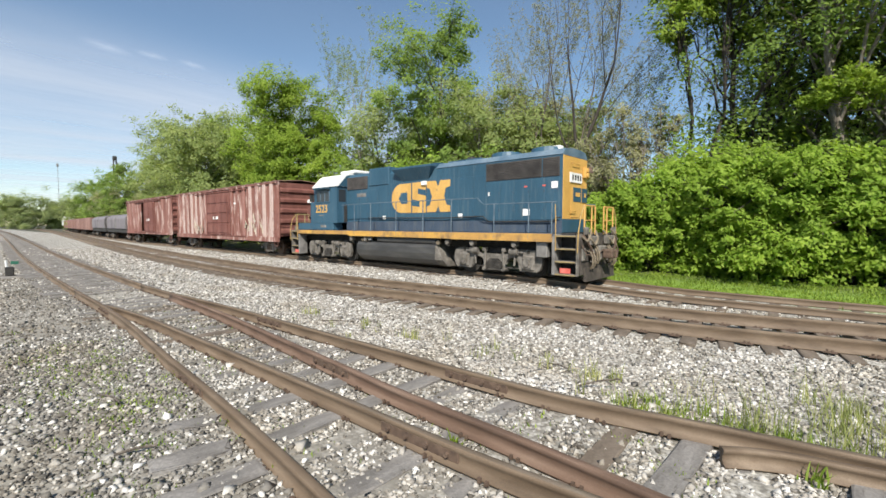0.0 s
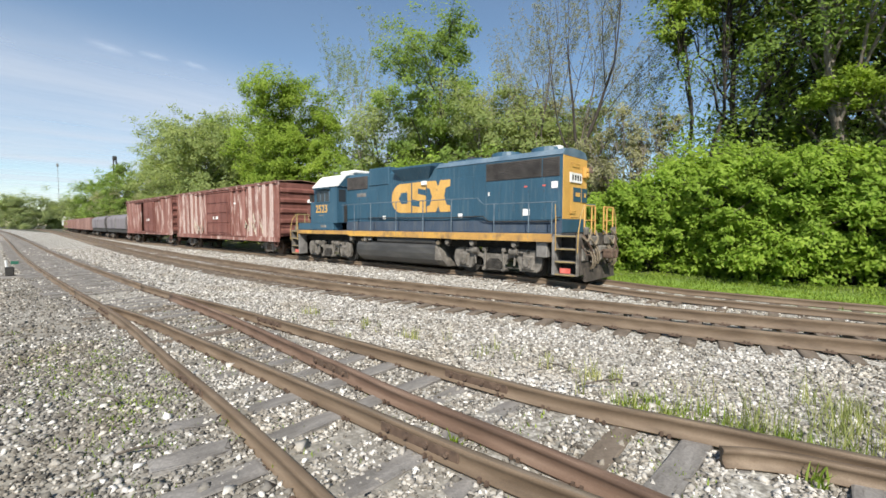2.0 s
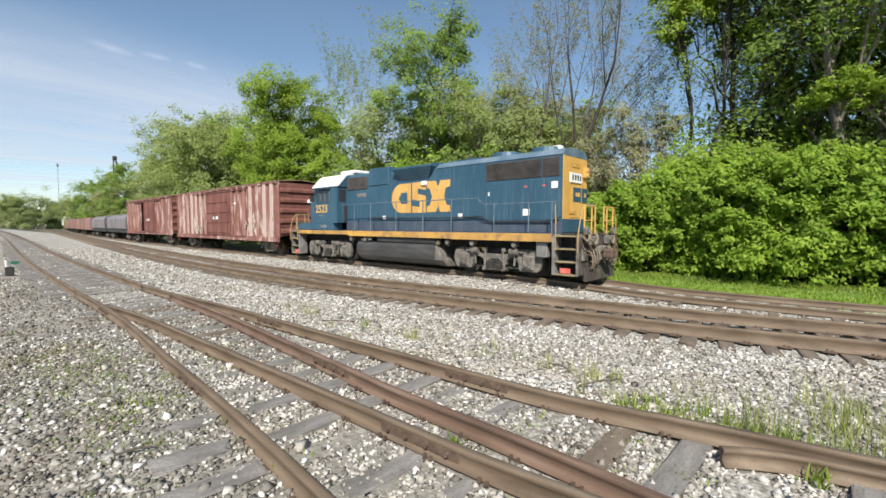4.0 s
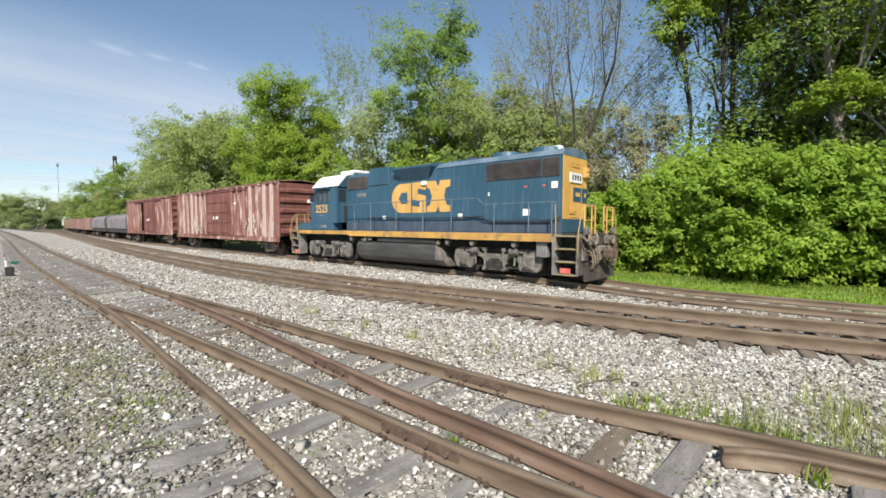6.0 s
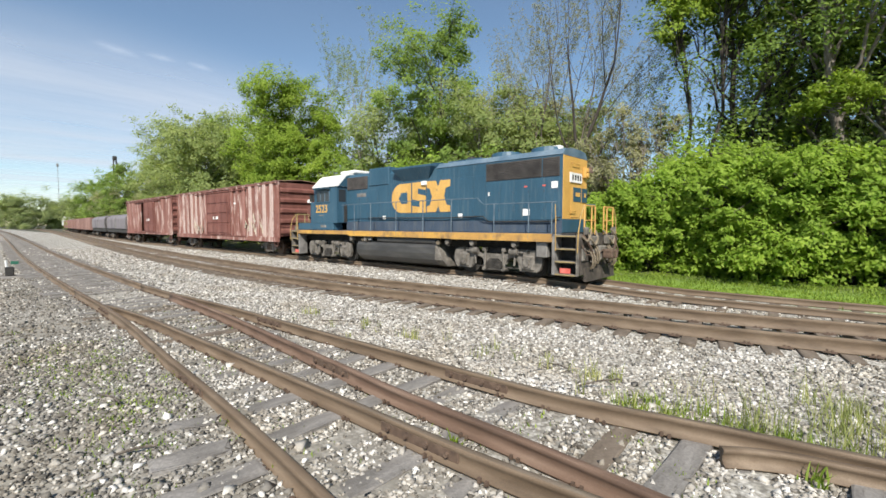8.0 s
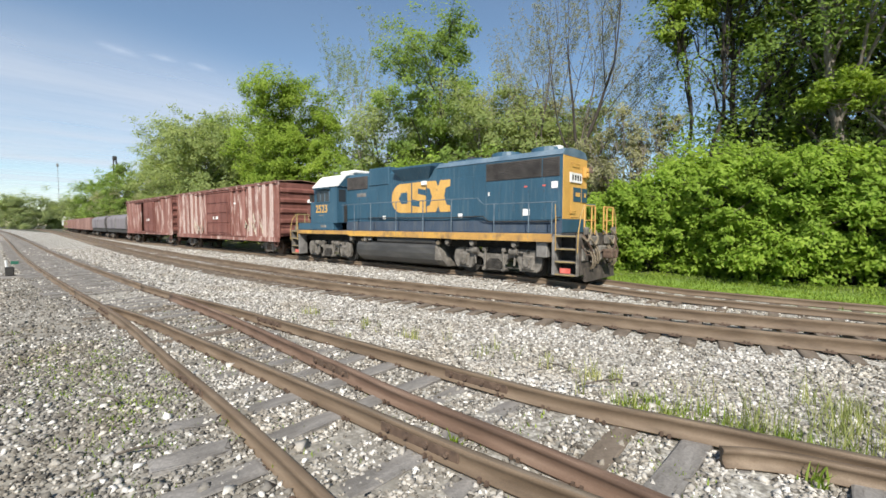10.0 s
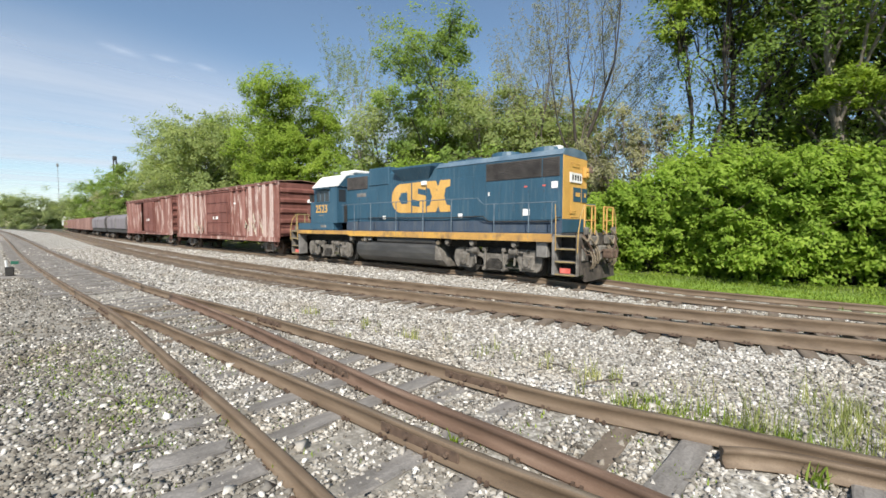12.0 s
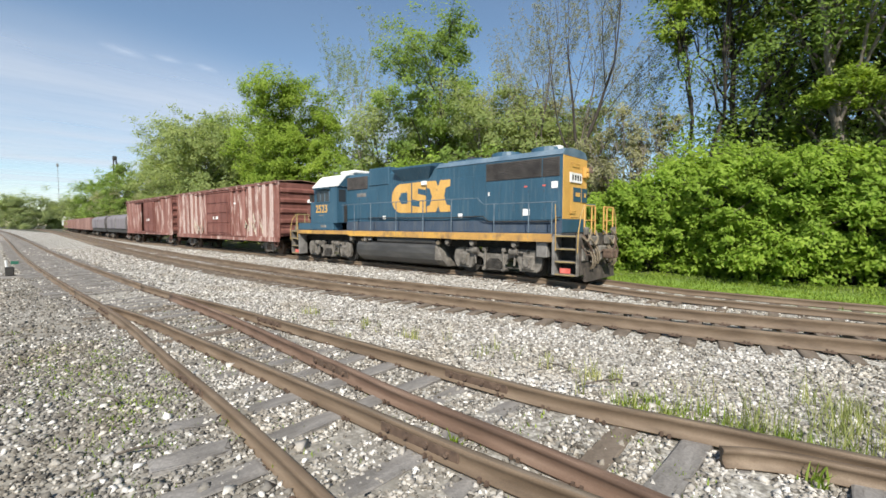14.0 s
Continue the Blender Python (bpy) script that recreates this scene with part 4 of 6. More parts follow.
def freight_truck(parent, cx, z=0.0):
    t = new("truck")
    t.parent = parent
    for dx in (-0.88, 0.88):
        wheelset("wheelset", cx + dx, t, 0.42, M["iron"])
    for s in (-1, 1):
        y0, y1 = sorted((s * 0.95, s * 1.08))
        bm = slab(bmesh.new(), [(cx - 1.1, 0.50), (cx - 0.9, 0.60), (cx - 0.4, 0.72), (cx + 0.4, 0.72), (cx + 0.9, 0.60), (cx + 1.1, 0.50), (cx + 1.08, 0.36), (cx + 0.72, 0.36), (cx + 0.42, 0.18), (cx - 0.42, 0.18), (cx - 0.72, 0.36), (cx - 1.08, 0.36)], y0, y1)
        for dx in (-0.88, 0.88):
            rod(bm, (cx + dx, s * 1.0, 0.42), (cx + dx, s * 1.16, 0.42), 0.10, None, 12)
        part("side_frame", bm, M["truck"], t)
        sp = bmesh.new()
        for dx in (-0.2, 0.0, 0.2):
            rod(sp, (cx + dx, s * 1.04, 0.24), (cx + dx, s * 1.04, 0.52), 0.075, None, 10)
        part("spring", sp, M["iron"], t)
    part("bolster", boxm(cx - 0.2, cx + 0.2, -1.1, 1.1, 0.5, 0.72, 0.03), M["iron"], t)
    return t


def ladder(parent, x, y, z0, z1, wd, m, along="x"):
    ld = new("ladder")
    ld.parent = parent
    n = int((z1 - z0) / 0.4)
    for k in range(n + 1):
        z = z0 + (z1 - z0) * k / n
        if along == "x":
            p = [(x, y, z), (x, y - 0.07, z), (x + wd, y - 0.07, z), (x + wd, y, z)]
        else:
            p = [(x, y, z), (x + 0.07, y, z), (x + 0.07, y + wd, z), (x, y + wd, z)]
        part("rung", pipe(p, 0.013, 5), m, ld)
    return ld


def build_boxcar(x0, x1, opened, ribs, m, label):
    """A box car from x0 to x1 (x0 the far end), in the world's frame of the straight siding."""
    cx = (x0 + x1) / 2
    L = x1 - x0
    car = empty("boxcar", m, label, "boxcar", "train cars")
    a, b = -L / 2, L / 2
    zb, zt = 1.02, 4.30
    # walls: the door side with its opening
    d0, d1 = (-2.05, 1.95) if not opened else (-2.1, 2.1)
    B = M["boxcar"]
    part("side_wall", boxm(a, d0, -1.47, -1.43, zb, zt), B, car)
    part("side_wall", boxm(d1, b, -1.47, -1.43, zb, zt), B, car)
    part("side_wall", boxm(d0, d1, -1.47, -1.43, 4.02, zt), B, car)
    part("side_wall", boxm(d0, d1, -1.47, -1.43, zb, 1.16), B, car)
    part("side_wall", boxm(a, b, 1.43, 1.47, zb, zt), B, car)
    part("floor", boxm(a, b, -1.43, 1.43, zb, 1.14), M["tie"], car)
    # corrugated ends
    for s, x in ((1, b), (-1, a)):
        e = part("end_wall", boxm(x - 0.04, x + 0.0, -1.43, 1.43, zb, zt - 0.02), M["boxcar_dark"], car)
        for k in range(5):
            z = 1.42 + 0.6 * k
            rb = bmesh.new()
            o = [(-0.17, 0), (-0.08, 0.10), (0.06, 0.10), (0.17, 0)]
            vs0 = [rb.verts.new((x + s * h, -1.40, z + w)) for w, h in o]
            vs1 = [rb.verts.new((x + s * h, 1.40, z + w)) for w, h in o]
            for i in range(3):
                rb.faces.new((vs0[i], vs0[i + 1], vs1[i + 1], vs1[i]))
            rb.faces.new(vs0)
            rb.faces.new(vs1[::-1])
            bmesh.ops.recalc_face_normals(rb, faces=rb.faces)
            part("end_rib", rb, M["boxcar_dark"], e)
    for x in (a, b):
        for y in (-1.5, 1.44):
            part("corner_post", boxm(x - 0.07, x + 0.07, y, y + 0.07, zb, zt, 0.01), B, car)
    # posts on the sides
    if ribs:
        xs = [v for v in np.linspace(a + 0.75, b - 0.75, 18) if not d0 - 0.25 < v < d1 + 0.25]
        for v in xs:
            for y0, y1 in ((-1.56, -1.468), (1.468, 1.56)):
                part("side_post", boxm(v - 0.19, v + 0.19, y0, y1, zb + 0.06, zt - 0.08, 0.025), M["boxcar_post"], car)
    else:
        for v in np.linspace(a + 0.9, b - 0.9, 12):
            if not d0 - 0.1 < v < d1 + 0.1:
                part("panel_seam", boxm(v - 0.03, v + 0.03, -1.485, -1.468, zb + 0.05, zt - 0.08, 0.005), B, car)
    part("side_sill", boxm(a, b, -1.56, -1.44, 0.80 if ribs else 0.9, 1.10, 0.01), B, car)
    part("side_sill", boxm(a, b, 1.44, 1.56, 0.94, 1.10, 0.01), B, car)
    part("top_chord", boxm(a, b, -1.56, -1.44, 4.22, 4.34, 0.01), B, car)
    part("top_chord", boxm(a, b, 1.44, 1.56, 4.22, 4.34, 0.01), B, car)
    rf = part("roof", prism(bmesh.new(), [(-1.58, 4.33), (0, 4.46), (1.58, 4.33), (1.58, 4.37), (0, 4.50), (-1.58, 4.37)], a - 0.06, b + 0.06), M["rust_roof"], car)
    for v in np.linspace(a + 0.4, b - 0.4, 15):
        part("roof_rib", prism(bmesh.new(), [(-1.57, 4.365), (0, 4.49), (1.57, 4.365), (1.57, 4.40), (0, 4.53), (-1.57, 4.40)], v - 0.03, v + 0.03), M["rust_roof"], rf)
    # sliding doors with pressed panels
    spans = [(d0 - 0.05, d1 + 0.05)] if not opened else [(d0 + 1.35, d1 + 0.75)]
    for da, db in spans:
        dr = part("sliding_door", boxm(da, db, -1.55, -1.49, 1.13, 4.04, 0.01), M["boxcar_dark"], car, "darker red sliding door")
        k = 2
        wd = (db - da) / k
        for i in range(k):
            for j in range(4):
                part("door_panel", boxm(da + wd * i + 0.12, da + wd * (i + 1) - 0.1, -1.585, -1.548, 1.25 + 0.7 * j, 1.78 + 0.7 * j, 0.025), M["boxcar_dark"], dr)
        part("lock_bar", pipe([(da + 0.25, -1.62, 1.2), (da + 0.25, -1.62, 3.9)], 0.025), M["boxcar_dark"], dr)
        part("lock_bar", pipe([(db - 0.25, -1.62, 1.2), (db - 0.25, -1.62, 3.9)], 0.025), M["boxcar_dark"], dr)
        for px_ in (-0.6, -0.1, 0.1):
            part("placard", boxm((da + db) / 2 + px_ - 0.1, (da + db) / 2 + px_ + 0.1, -1.60, -1.583, 2.2, 2.4), M["white"], dr)
    part("door_track", boxm(d0 - 2.2, d1 + 2.6, -1.60, -1.50, 4.06, 4.14, 0.01), M["boxcar_dark"], car)
    part("door_track", boxm(d0 - 2.2, d1 + 2.6, -1.60, -1.50, 1.04, 1.10, 0.01), M["boxcar_dark"], car)
    for x, y, wd, h, z in ((b - 3.2, -1.575, 0.5, 0.3, 2.0), (b - 3.9, -1.575, 0.4, 0.2, 2.5), (d1 + 0.5, -1.575, 0.5, 0.22, 3.2)):
        if ribs:
            part("bar", boxm(x, x + wd, -1.475, -1.468, z, z + h * 0.4), M["white"], car)
    if ribs:
        rng = random.Random(9)
        for x0_, x1_, top in ((b - 4.4, b - 1.9, 2.3), (d0 - 2.6, d0 - 0.5, 1.7)):
            for i in range(16):
                x, z = rng.uniform(x0_, x1_), rng.uniform(1.15, top)
                w, h = rng.uniform(0.05, 0.13), rng.uniform(0.18, 0.5)
                t = rng.uniform(-0.2, 0.2)
                part("painted_bar", slab(bmesh.new(), [(x, z), (x + w, z), (x + w + t, z + h), (x + t, z + h)], -1.566, -1.557), M["scrawl"], car)
    ladder(car, b - 0.45, -1.56, 1.3, 2.6, 0.4, M["boxcar_dark"])
    ladder(car, b + 0.02, -1.35, 1.3, 4.1, 0.42, M["boxcar_dark"], "y")
    ladder(car, a + 0.05, -1.56, 1.3, 4.1, 0.4, M["boxcar_dark"])
    for x in (a + 0.12, b - 0.52):
        part("stirrup", pipe([(x, -1.5, 1.0), (x, -1.5, 0.55), (x + 0.4, -1.5, 0.55), (x + 0.4, -1.5, 1.0)], 0.016), M["boxcar_dark"], car)
    bw = rod(bmesh.new(), (b + 0.18, 0.5, 2.6), (b + 0.22, 0.5, 2.6), 0.28, None, 16)
    part("brake_wheel", bw, M["boxcar_dark"], car)
    part("centre_sill", boxm(a - 0.2, b + 0.2, -0.2, 0.2, 0.72, 1.02, 0.01), M["black"], car)
    for x in np.linspace(a + 3.2, b - 3.2, 5):
        part("cross_bearer", boxm(x - 0.05, x + 0.05, -1.44, 1.44, 0.82, 1.02), M["black"], car)
    part("brake_reservoir", rod(bmesh.new(), (1.0, -0.8, 0.78), (2.2, -0.8, 0.78), 0.2, None, 14), M["black"], car)
    part("brake_rod", pipe([(-3, -0.6, 0.7), (1, -0.6, 0.72), (5, -0.4, 0.7)], 0.02), M["black"], car)
    coupler(car, b + 0.1, 1)
    coupler(car, a - 0.1, -1)
    hose(car, b + 0.15, 0.4, 1, 0.85)
    freight_truck(car, a + 2.0)
    freight_truck(car, b - 2.0)
    return car


def along(line, xa, xb):
    """Pose midway between two points of a track, x axis along it."""
    ya, yb = line(xa), line(xb)
    return pose((xa + xb) / 2, (ya + yb) / 2, 0, 0, 0, math.degrees(math.atan2(yb - ya, xb - xa)))


def build_coil_car(xa, xb):
    car = empty("coil_car", along(SIDING, xa, xb), "grey coil car with rounded hoods at the train's middle", "rail car", "train cars")
    L = xb - xa
    a, b = -L / 2, L / 2
    part("underbody", boxm(a, b, -1.4, 1.4, 0.85, 1.35, 0.03), M["black"], car)
    half = L / 2 - 0.35
    for x0 in (a + 0.3, 0.05):
        out = [(-1.5, 1.35), (1.5, 1.35), (1.5, 2.5)] + [(1.5 * math.cos(radians(t)), 2.5 + 0.65 * math.sin(radians(t))) for t in range(15, 180, 15)] + [(-1.5, 2.5)]
        h = part("hood", prism(bmesh.new(), out, x0, x0 + half), M["coil_grey"], car)
        for x in (x0, x0 + half - 0.12):
            o2 = [(y * 1.02, 1.35 + (z - 1.35) * 1.02) for y, z in out]
            part("band", prism(bmesh.new(), o2, x, x + 0.12), M["steel_grey"], h)
    freight_truck(car, a + 1.6)
    freight_truck(car, b - 1.6)
    coupler(car, b, 1)
    coupler(car, a, -1)
    return car


def build_gondola(xa, xb):
    car = empty("gondola_car", along(SIDING, xa, xb), "dull red open gondola far down the train", "rail car", "train cars")
    L = xb - xa
    a, b = -L / 2, L / 2
    part("floor", boxm(a, b, -1.45, 1.45, 0.95, 1.1), M["black"], car)
    for y in (-1.5, 1.44):
        w = part("side_wall", boxm(a, b, y, y + 0.06, 0.95, 3.0), M["gondola"], car)
        for x in np.linspace(a + 0.4, b - 0.4, 12):
            part("side_post", boxm(x - 0.08, x + 0.08, y - 0.06, y + 0.12, 1.0, 3.0), M["gondola"], w)
    for x in (a, b - 0.06):
        part("end_wall", boxm(x, x + 0.06, -1.44, 1.44, 0.95, 3.0), M["gondola"], car)
    freight_truck(car, a + 1.8)
    freight_truck(car, b - 1.8)
    coupler(car, b, 1)
    coupler(car, a, -1)
    return car


def build_hopper(xa, xb):
    car = empty("hopper_car", along(SIDING, xa, xb), "pale grey covered hopper at the train's far end", "rail car", "train cars")
    L = xb - xa
    a, b = -L / 2, L / 2
    out = [(-1.5, 1.6), (-0.5, 0.9), (0.5, 0.9), (1.5, 1.6), (1.55, 3.6), (1.2, 4.4), (-1.2, 4.4), (-1.55, 3.6)]
    part("body", prism(bmesh.new(), out, a + 0.6, b - 0.1), M["white"], car)
    part("hatch_walk", boxm(a + 1, b - 1, -0.4, 0.4, 4.4, 4.55), M["white"], car)
    freight_truck(car, a + 1.8)
    freight_truck(car, b - 1.8)
    coupler(car, b, 1)
    return car


build_locomotive()
build_boxcar(-27.2, -9.85, False, True, pose(-18.52, 0, 0), "faded oxide red boxcar with pale peeled posts and closed door")
build_boxcar(-44.2, -28.75, True, False, pose(-36.47, 0.08, 0, 0, 0, -0.5), "faded red boxcar with its side door slid part open")
xb = -45.8
for L in (13.5, 14.0):
    build_coil_car(xb - L, xb)
    xb -= L + 1.3
for L in (16.0, 16.0, 16.0, 16.0, 16.0):
    build_gondola(xb - L, xb)
    xb -= L + 1.3
build_hopper(xb - 16, xb)


# ---- plants ----
LIGHT = np.array(SUN_DIR)


def leaves(rng, centres, normals, size, spread=0.35, folded=True):
    """Folded diamond leaves, or plain pointed ones, at the given places; arrays of corners and faces."""
    k = len(centres)
    n = normals + rng.normal(0, spread, (k, 3))
    n /= np.linalg.norm(n, axis=1, keepdims=True) + 1e-9
    t = np.cross(n, rng.normal(0, 1, (k, 3)))
    t /= np.linalg.norm(t, axis=1, keepdims=True) + 1e-9
    w = np.cross(n, t)
    s = size * rng.uniform(0.6, 1.35, (k, 1))
    if not folded:
        v = np.empty((k, 3, 3))
        v[:, 0] = centres - t * s
        v[:, 1] = centres + w * s * 0.75 + t * s * rng.uniform(-0.2, 0.5, (k, 1))
        v[:, 2] = centres + t * s - w * s * 0.35
        return v.reshape(-1, 3), np.arange(k * 3).reshape(k, 3)
    v = np.empty((k, 4, 3))
    v[:, 0] = centres - t * s
    v[:, 1] = centres + w * s * 0.55 + n * s * 0.18
    v[:, 2] = centres + t * s
    v[:, 3] = centres - w * s * 0.55 + n * s * 0.18
    f = (np.arange(k) * 4)[:, None] + np.array([0, 1, 2, 3])
    return v.reshape(-1, 3), f


class Limbs:
    """Tapered tubes gathered into one mesh."""

    def __init__(self):
        self.v, self.f, self.n = [], [], 0

    def tube(self, pts, radii, seg=6):
        pts = np.asarray(pts, float)
        for i, (p, r) in enumerate(zip(pts, radii)):
            d = pts[min(i + 1, len(pts) - 1)] - pts[max(i - 1, 0)]
            d = d / (np.linalg.norm(d) + 1e-9)
            u = np.cross(d, (0.31, 0.95, 0.05))
            u /= np.linalg.norm(u) + 1e-9
            w = np.cross(d, u)
            for k in range(seg):
                a = 2 * math.pi * k / seg
                self.v.append(p + r * (math.cos(a) * u + math.sin(a) * w))
        for i in range(len(pts) - 1):
            for k in range(seg):
                b = self.n + i * seg
                self.f.append((b + k, b + (k + 1) % seg, b + seg + (k + 1) % seg, b + seg + k))
        self.n += len(pts) * seg


def bent(rng, a, b, k=5, wob=0.06, lift=0.12):
    a, b = np.asarray(a, float), np.asarray(b, float)
    L = np.linalg.norm(b - a)
    ts = np.linspace(0, 1, k)[:, None]
    p = a + (b - a) * ts
    p[:, 2] += (lift * L * np.sin(np.pi * ts[:, 0]) * -0.5)
    p[1:-1] += rng.normal(0, wob * L, (k - 2, 3)) * 0.6
    return p


def build_tree(x, y, height, spread, bole, bark, leaf, count, size, label, seed, blobs=26, low=0.3, trunks=1, blob_r=0.26, z0=-0.15, lean=(0, 0), density=1.0, top=1.0, name="tree", category="tree", group="trees", tight=0.33):
    """A trunk that forks into limbs, each ending in a clump of twigs and small leaves; uneven crown with gaps.
    spread: the crown's radius; low: where the crown starts, as a part of the height."""
    rng = np.random.default_rng(seed)
    tree = empty(name, pose(x, y, z0), label, category, group)
    lim = Limbs()
    tips = []
    for i in range(blobs):
        u = (i + rng.uniform(0, 1)) / blobs
        h = low + (1 - low) * u
        prof = math.sin(math.pi * min(1, 0.18 + 0.82 * (1 - u) ** 0.75 * 1.0)) ** 0.6 if u > 0.35 else 0.75 + 0.25 * u / 0.35
        r = spread * prof * math.sqrt(rng.uniform(0.12, 1.0)) * rng.uniform(0.75, 1.15)
        a = rng.uniform(0, 2 * math.pi)
        tips.append((r * math.cos(a) + lean[0] * h * height, r * math.sin(a) + lean[1] * h * height, h * height * top))
    stems = []
    for s in range(trunks):
        a = rng.uniform(0, 6.28)
        foot = np.array([0.25 * math.cos(a), 0.25 * math.sin(a), 0]) * (trunks > 1)
        head = np.array([lean[0] * height + 0.16 * spread * math.cos(a) * (1 + trunks), lean[1] * height + 0.16 * spread * math.sin(a) * (1 + trunks), height * 0.86])
        p = bent(rng, foot, head, 9, 0.018, 0)
        lim.tube(p, np.linspace(bole, bole * 0.15, 9), 8)
        stems.append(p)
    cents, norms = [], []
    per = max(1, int(count / blobs))
    for tp in tips:
        tp = np.array(tp)
        p = min(stems, key=lambda q: np.min(np.linalg.norm(q - tp, axis=1)))
        j = int(np.clip((tp[2] / height - 0.18) / 0.86 * 8, 1, 7))
        r0 = bole * (1 - 0.85 * j / 8) * 0.55
        q = bent(rng, p[j], tp, 6, 0.05, -0.1)
        lim.tube(q, np.linspace(r0, 0.02, 6), 5)
        br = spread * blob_r * rng.uniform(0.7, 1.4)
        twigs = 12
        ends = tp + rng.normal(0, 1, (twigs, 3)) * br * np.array([0.85, 0.85, 0.6])
        for e in ends[:7 if group != "woods" else 3]:
            s = q[rng.integers(3, 6)]
            lim.tube(bent(rng, s, e, 3, 0.06), np.linspace(0.022, 0.006, 3), 3)
        c = ends[rng.integers(0, twigs, per)] + rng.normal(0, 1, (per, 3)) * br * tight * np.array([1, 1, 0.7])
        keep = rng.uniform(0, 1, per) < density
        c = c[keep]
        cents.append(c)
        nn = (c - tp) * 0.5 / br + np.array([0, 0, 0.4]) + LIGHT * 0.95
        norms.append(nn)
    cents, norms = np.concatenate(cents), np.concatenate(norms)
    raw("trunk", lim.v, lim.f, bark, tree, True)
    v, f = leaves(rng, cents, norms, size, 0.5, False)
    raw("crown", v, f, leaf, tree)
    return tree


ASIDE = (0.745, 0.667)


def build_bare_tree(x, y, height, bark, leaf, label, seed, stems=3, fan=0.35, bole=0.16, buds=5000, levels=4, z0=-0.15, name="bare_tree", forks=()):
    """A leafless tree (forks: foot, lean, depth, length and radius of each main stem): stems that fork again and again into fine twigs, with a haze of buds."""
    rng = np.random.default_rng(seed)
    tree = empty(name, pose(x, y, z0), label, "tree", "trees")
    lim = Limbs()
    ends = []

    def grow(p, d, L, r, lev):
        k = 5 if lev < 2 else 4
        pts, dd = [np.array(p)], np.array(d)
        for i in range(k - 1):
            dd = dd + rng.normal(0, 0.06, 3) + np.array([0, 0, 0.06])
            dd /= np.linalg.norm(dd)
            pts.append(pts[-1] + dd * L / (k - 1))
        lim.tube(pts, np.linspace(r, r * 0.5, k), 6 if lev < 2 else 4)
        if lev >= levels:
            ends.extend(pts[1:])
            return
        kids = 3 if lev < 2 else 4
        for i in range(kids):
            at = pts[-1] if i < 2 else pts[rng.integers(1, k - 1)]
            ax = np.cross(dd, rng.normal(0, 1, 3))
            ax /= np.linalg.norm(ax)
            nd = dd + ax * rng.uniform(0.2, 0.58)
            nd /= np.linalg.norm(nd)
            grow(at, nd, L * rng.uniform(0.55, 0.78), r * 0.45 * rng.uniform(0.75, 1.05), lev + 1)

    if forks:
        for base, lean, depth, part_of, r in forks:
            d = np.array([lean * ASIDE[0] + depth * ASIDE[1], lean * ASIDE[1] - depth * ASIDE[0], 1.0])
            grow((ASIDE[0] * base[0], ASIDE[1] * base[0], base[1]), d / np.linalg.norm(d), height * part_of, r, 1)
        trunk_top = max(f[0][1] for f in forks)
        if trunk_top > 1:
            lim.tube(bent(rng, (0, 0, 0), (0, 0, trunk_top), 5, 0.01, 0), np.linspace(bole, bole * 0.75, 5), 8)
    for s in range(0 if forks else stems):
        a = 6.283 * s / stems + rng.uniform(-0.5, 0.5)
        d = np.array([math.cos(a) * fan * rng.uniform(0.5, 1.2), math.sin(a) * fan * rng.uniform(0.5, 1.2), 1.0])
        grow((0.2 * math.cos(a), 0.2 * math.sin(a), 0), d / np.linalg.norm(d), height * 0.46, bole * rng.uniform(0.8, 1.1), 0)
    raw("trunk", lim.v, lim.f, bark, tree, True)
    ends = np.array(ends)
    c = ends[rng.integers(0, len(ends), buds)] + rng.normal(0, 0.09, (buds, 3))
    v, f = leaves(rng, c, np.tile([0, 0, 0.6], (buds, 1)), 0.05, 0.6, False)
    raw("crown", v, f, leaf, tree)
    return tree


BUSH_LABEL = "bright green leafy shrub at the edge of the grass"


def build_bushes():
    rng = random.Random(21)
    x = 6.2
    k = 0
    while x < 24:
        h = 2.9 if x < 7.4 else (3.4 if x < 9 else rng.uniform(3.7, 4.5))
        y = 5.0 + rng.uniform(-0.3, 0.5)
        build_tree(x, y, h, 1.75, 0.06, M["bark"], M["leaf_bush"], 23000, 0.085, BUSH_LABEL, 100 + k, 44, 0.04, 3, 0.22, -0.15, name="shrub", category="shrub", group="shrubs")
        x += rng.uniform(1.15, 1.5)
        k += 1
    # second row, darker and behind
    x = 8.6
    while x < 24:
        h = rng.uniform(4.0, 5.2) if x > 9 else rng.uniform(3.0, 3.8)
        build_tree(x, 7.6 + rng.uniform(-.6, .6), h, 2.2, 0.08, M["bark"], M["leaf_mid"] if k % 3 else M["leaf_bush"], 9000, 0.10, "green leafy shrub behind the front row", 100 + k, 30, 0.08, 3, 0.30, -0.15, name="shrub", category="shrub", group="shrubs")
        x += rng.uniform(1.9, 2.6)
        k += 1
    # understorey behind the train
    x = 2.0
    while x > -60:
        h = rng.uniform(3.6, 6.2)
        build_tree(x, 7.0 + rng.uniform(-1, 1) + max(0, -x - 30) * 0.06, h, 2.3, 0.07, M["bark"], rng.choice([M["leaf_mid"], M["leaf_pale"], M["leaf_bush"]]), 5000, 0.12, "olive green undergrowth shrub behind the train", 100 + k, 22, 0.1, 3, 0.30, -0.15, name="shrub", category="shrub", group="shrubs")
        x -= rng.uniform(2.4, 3.6)
        k += 1


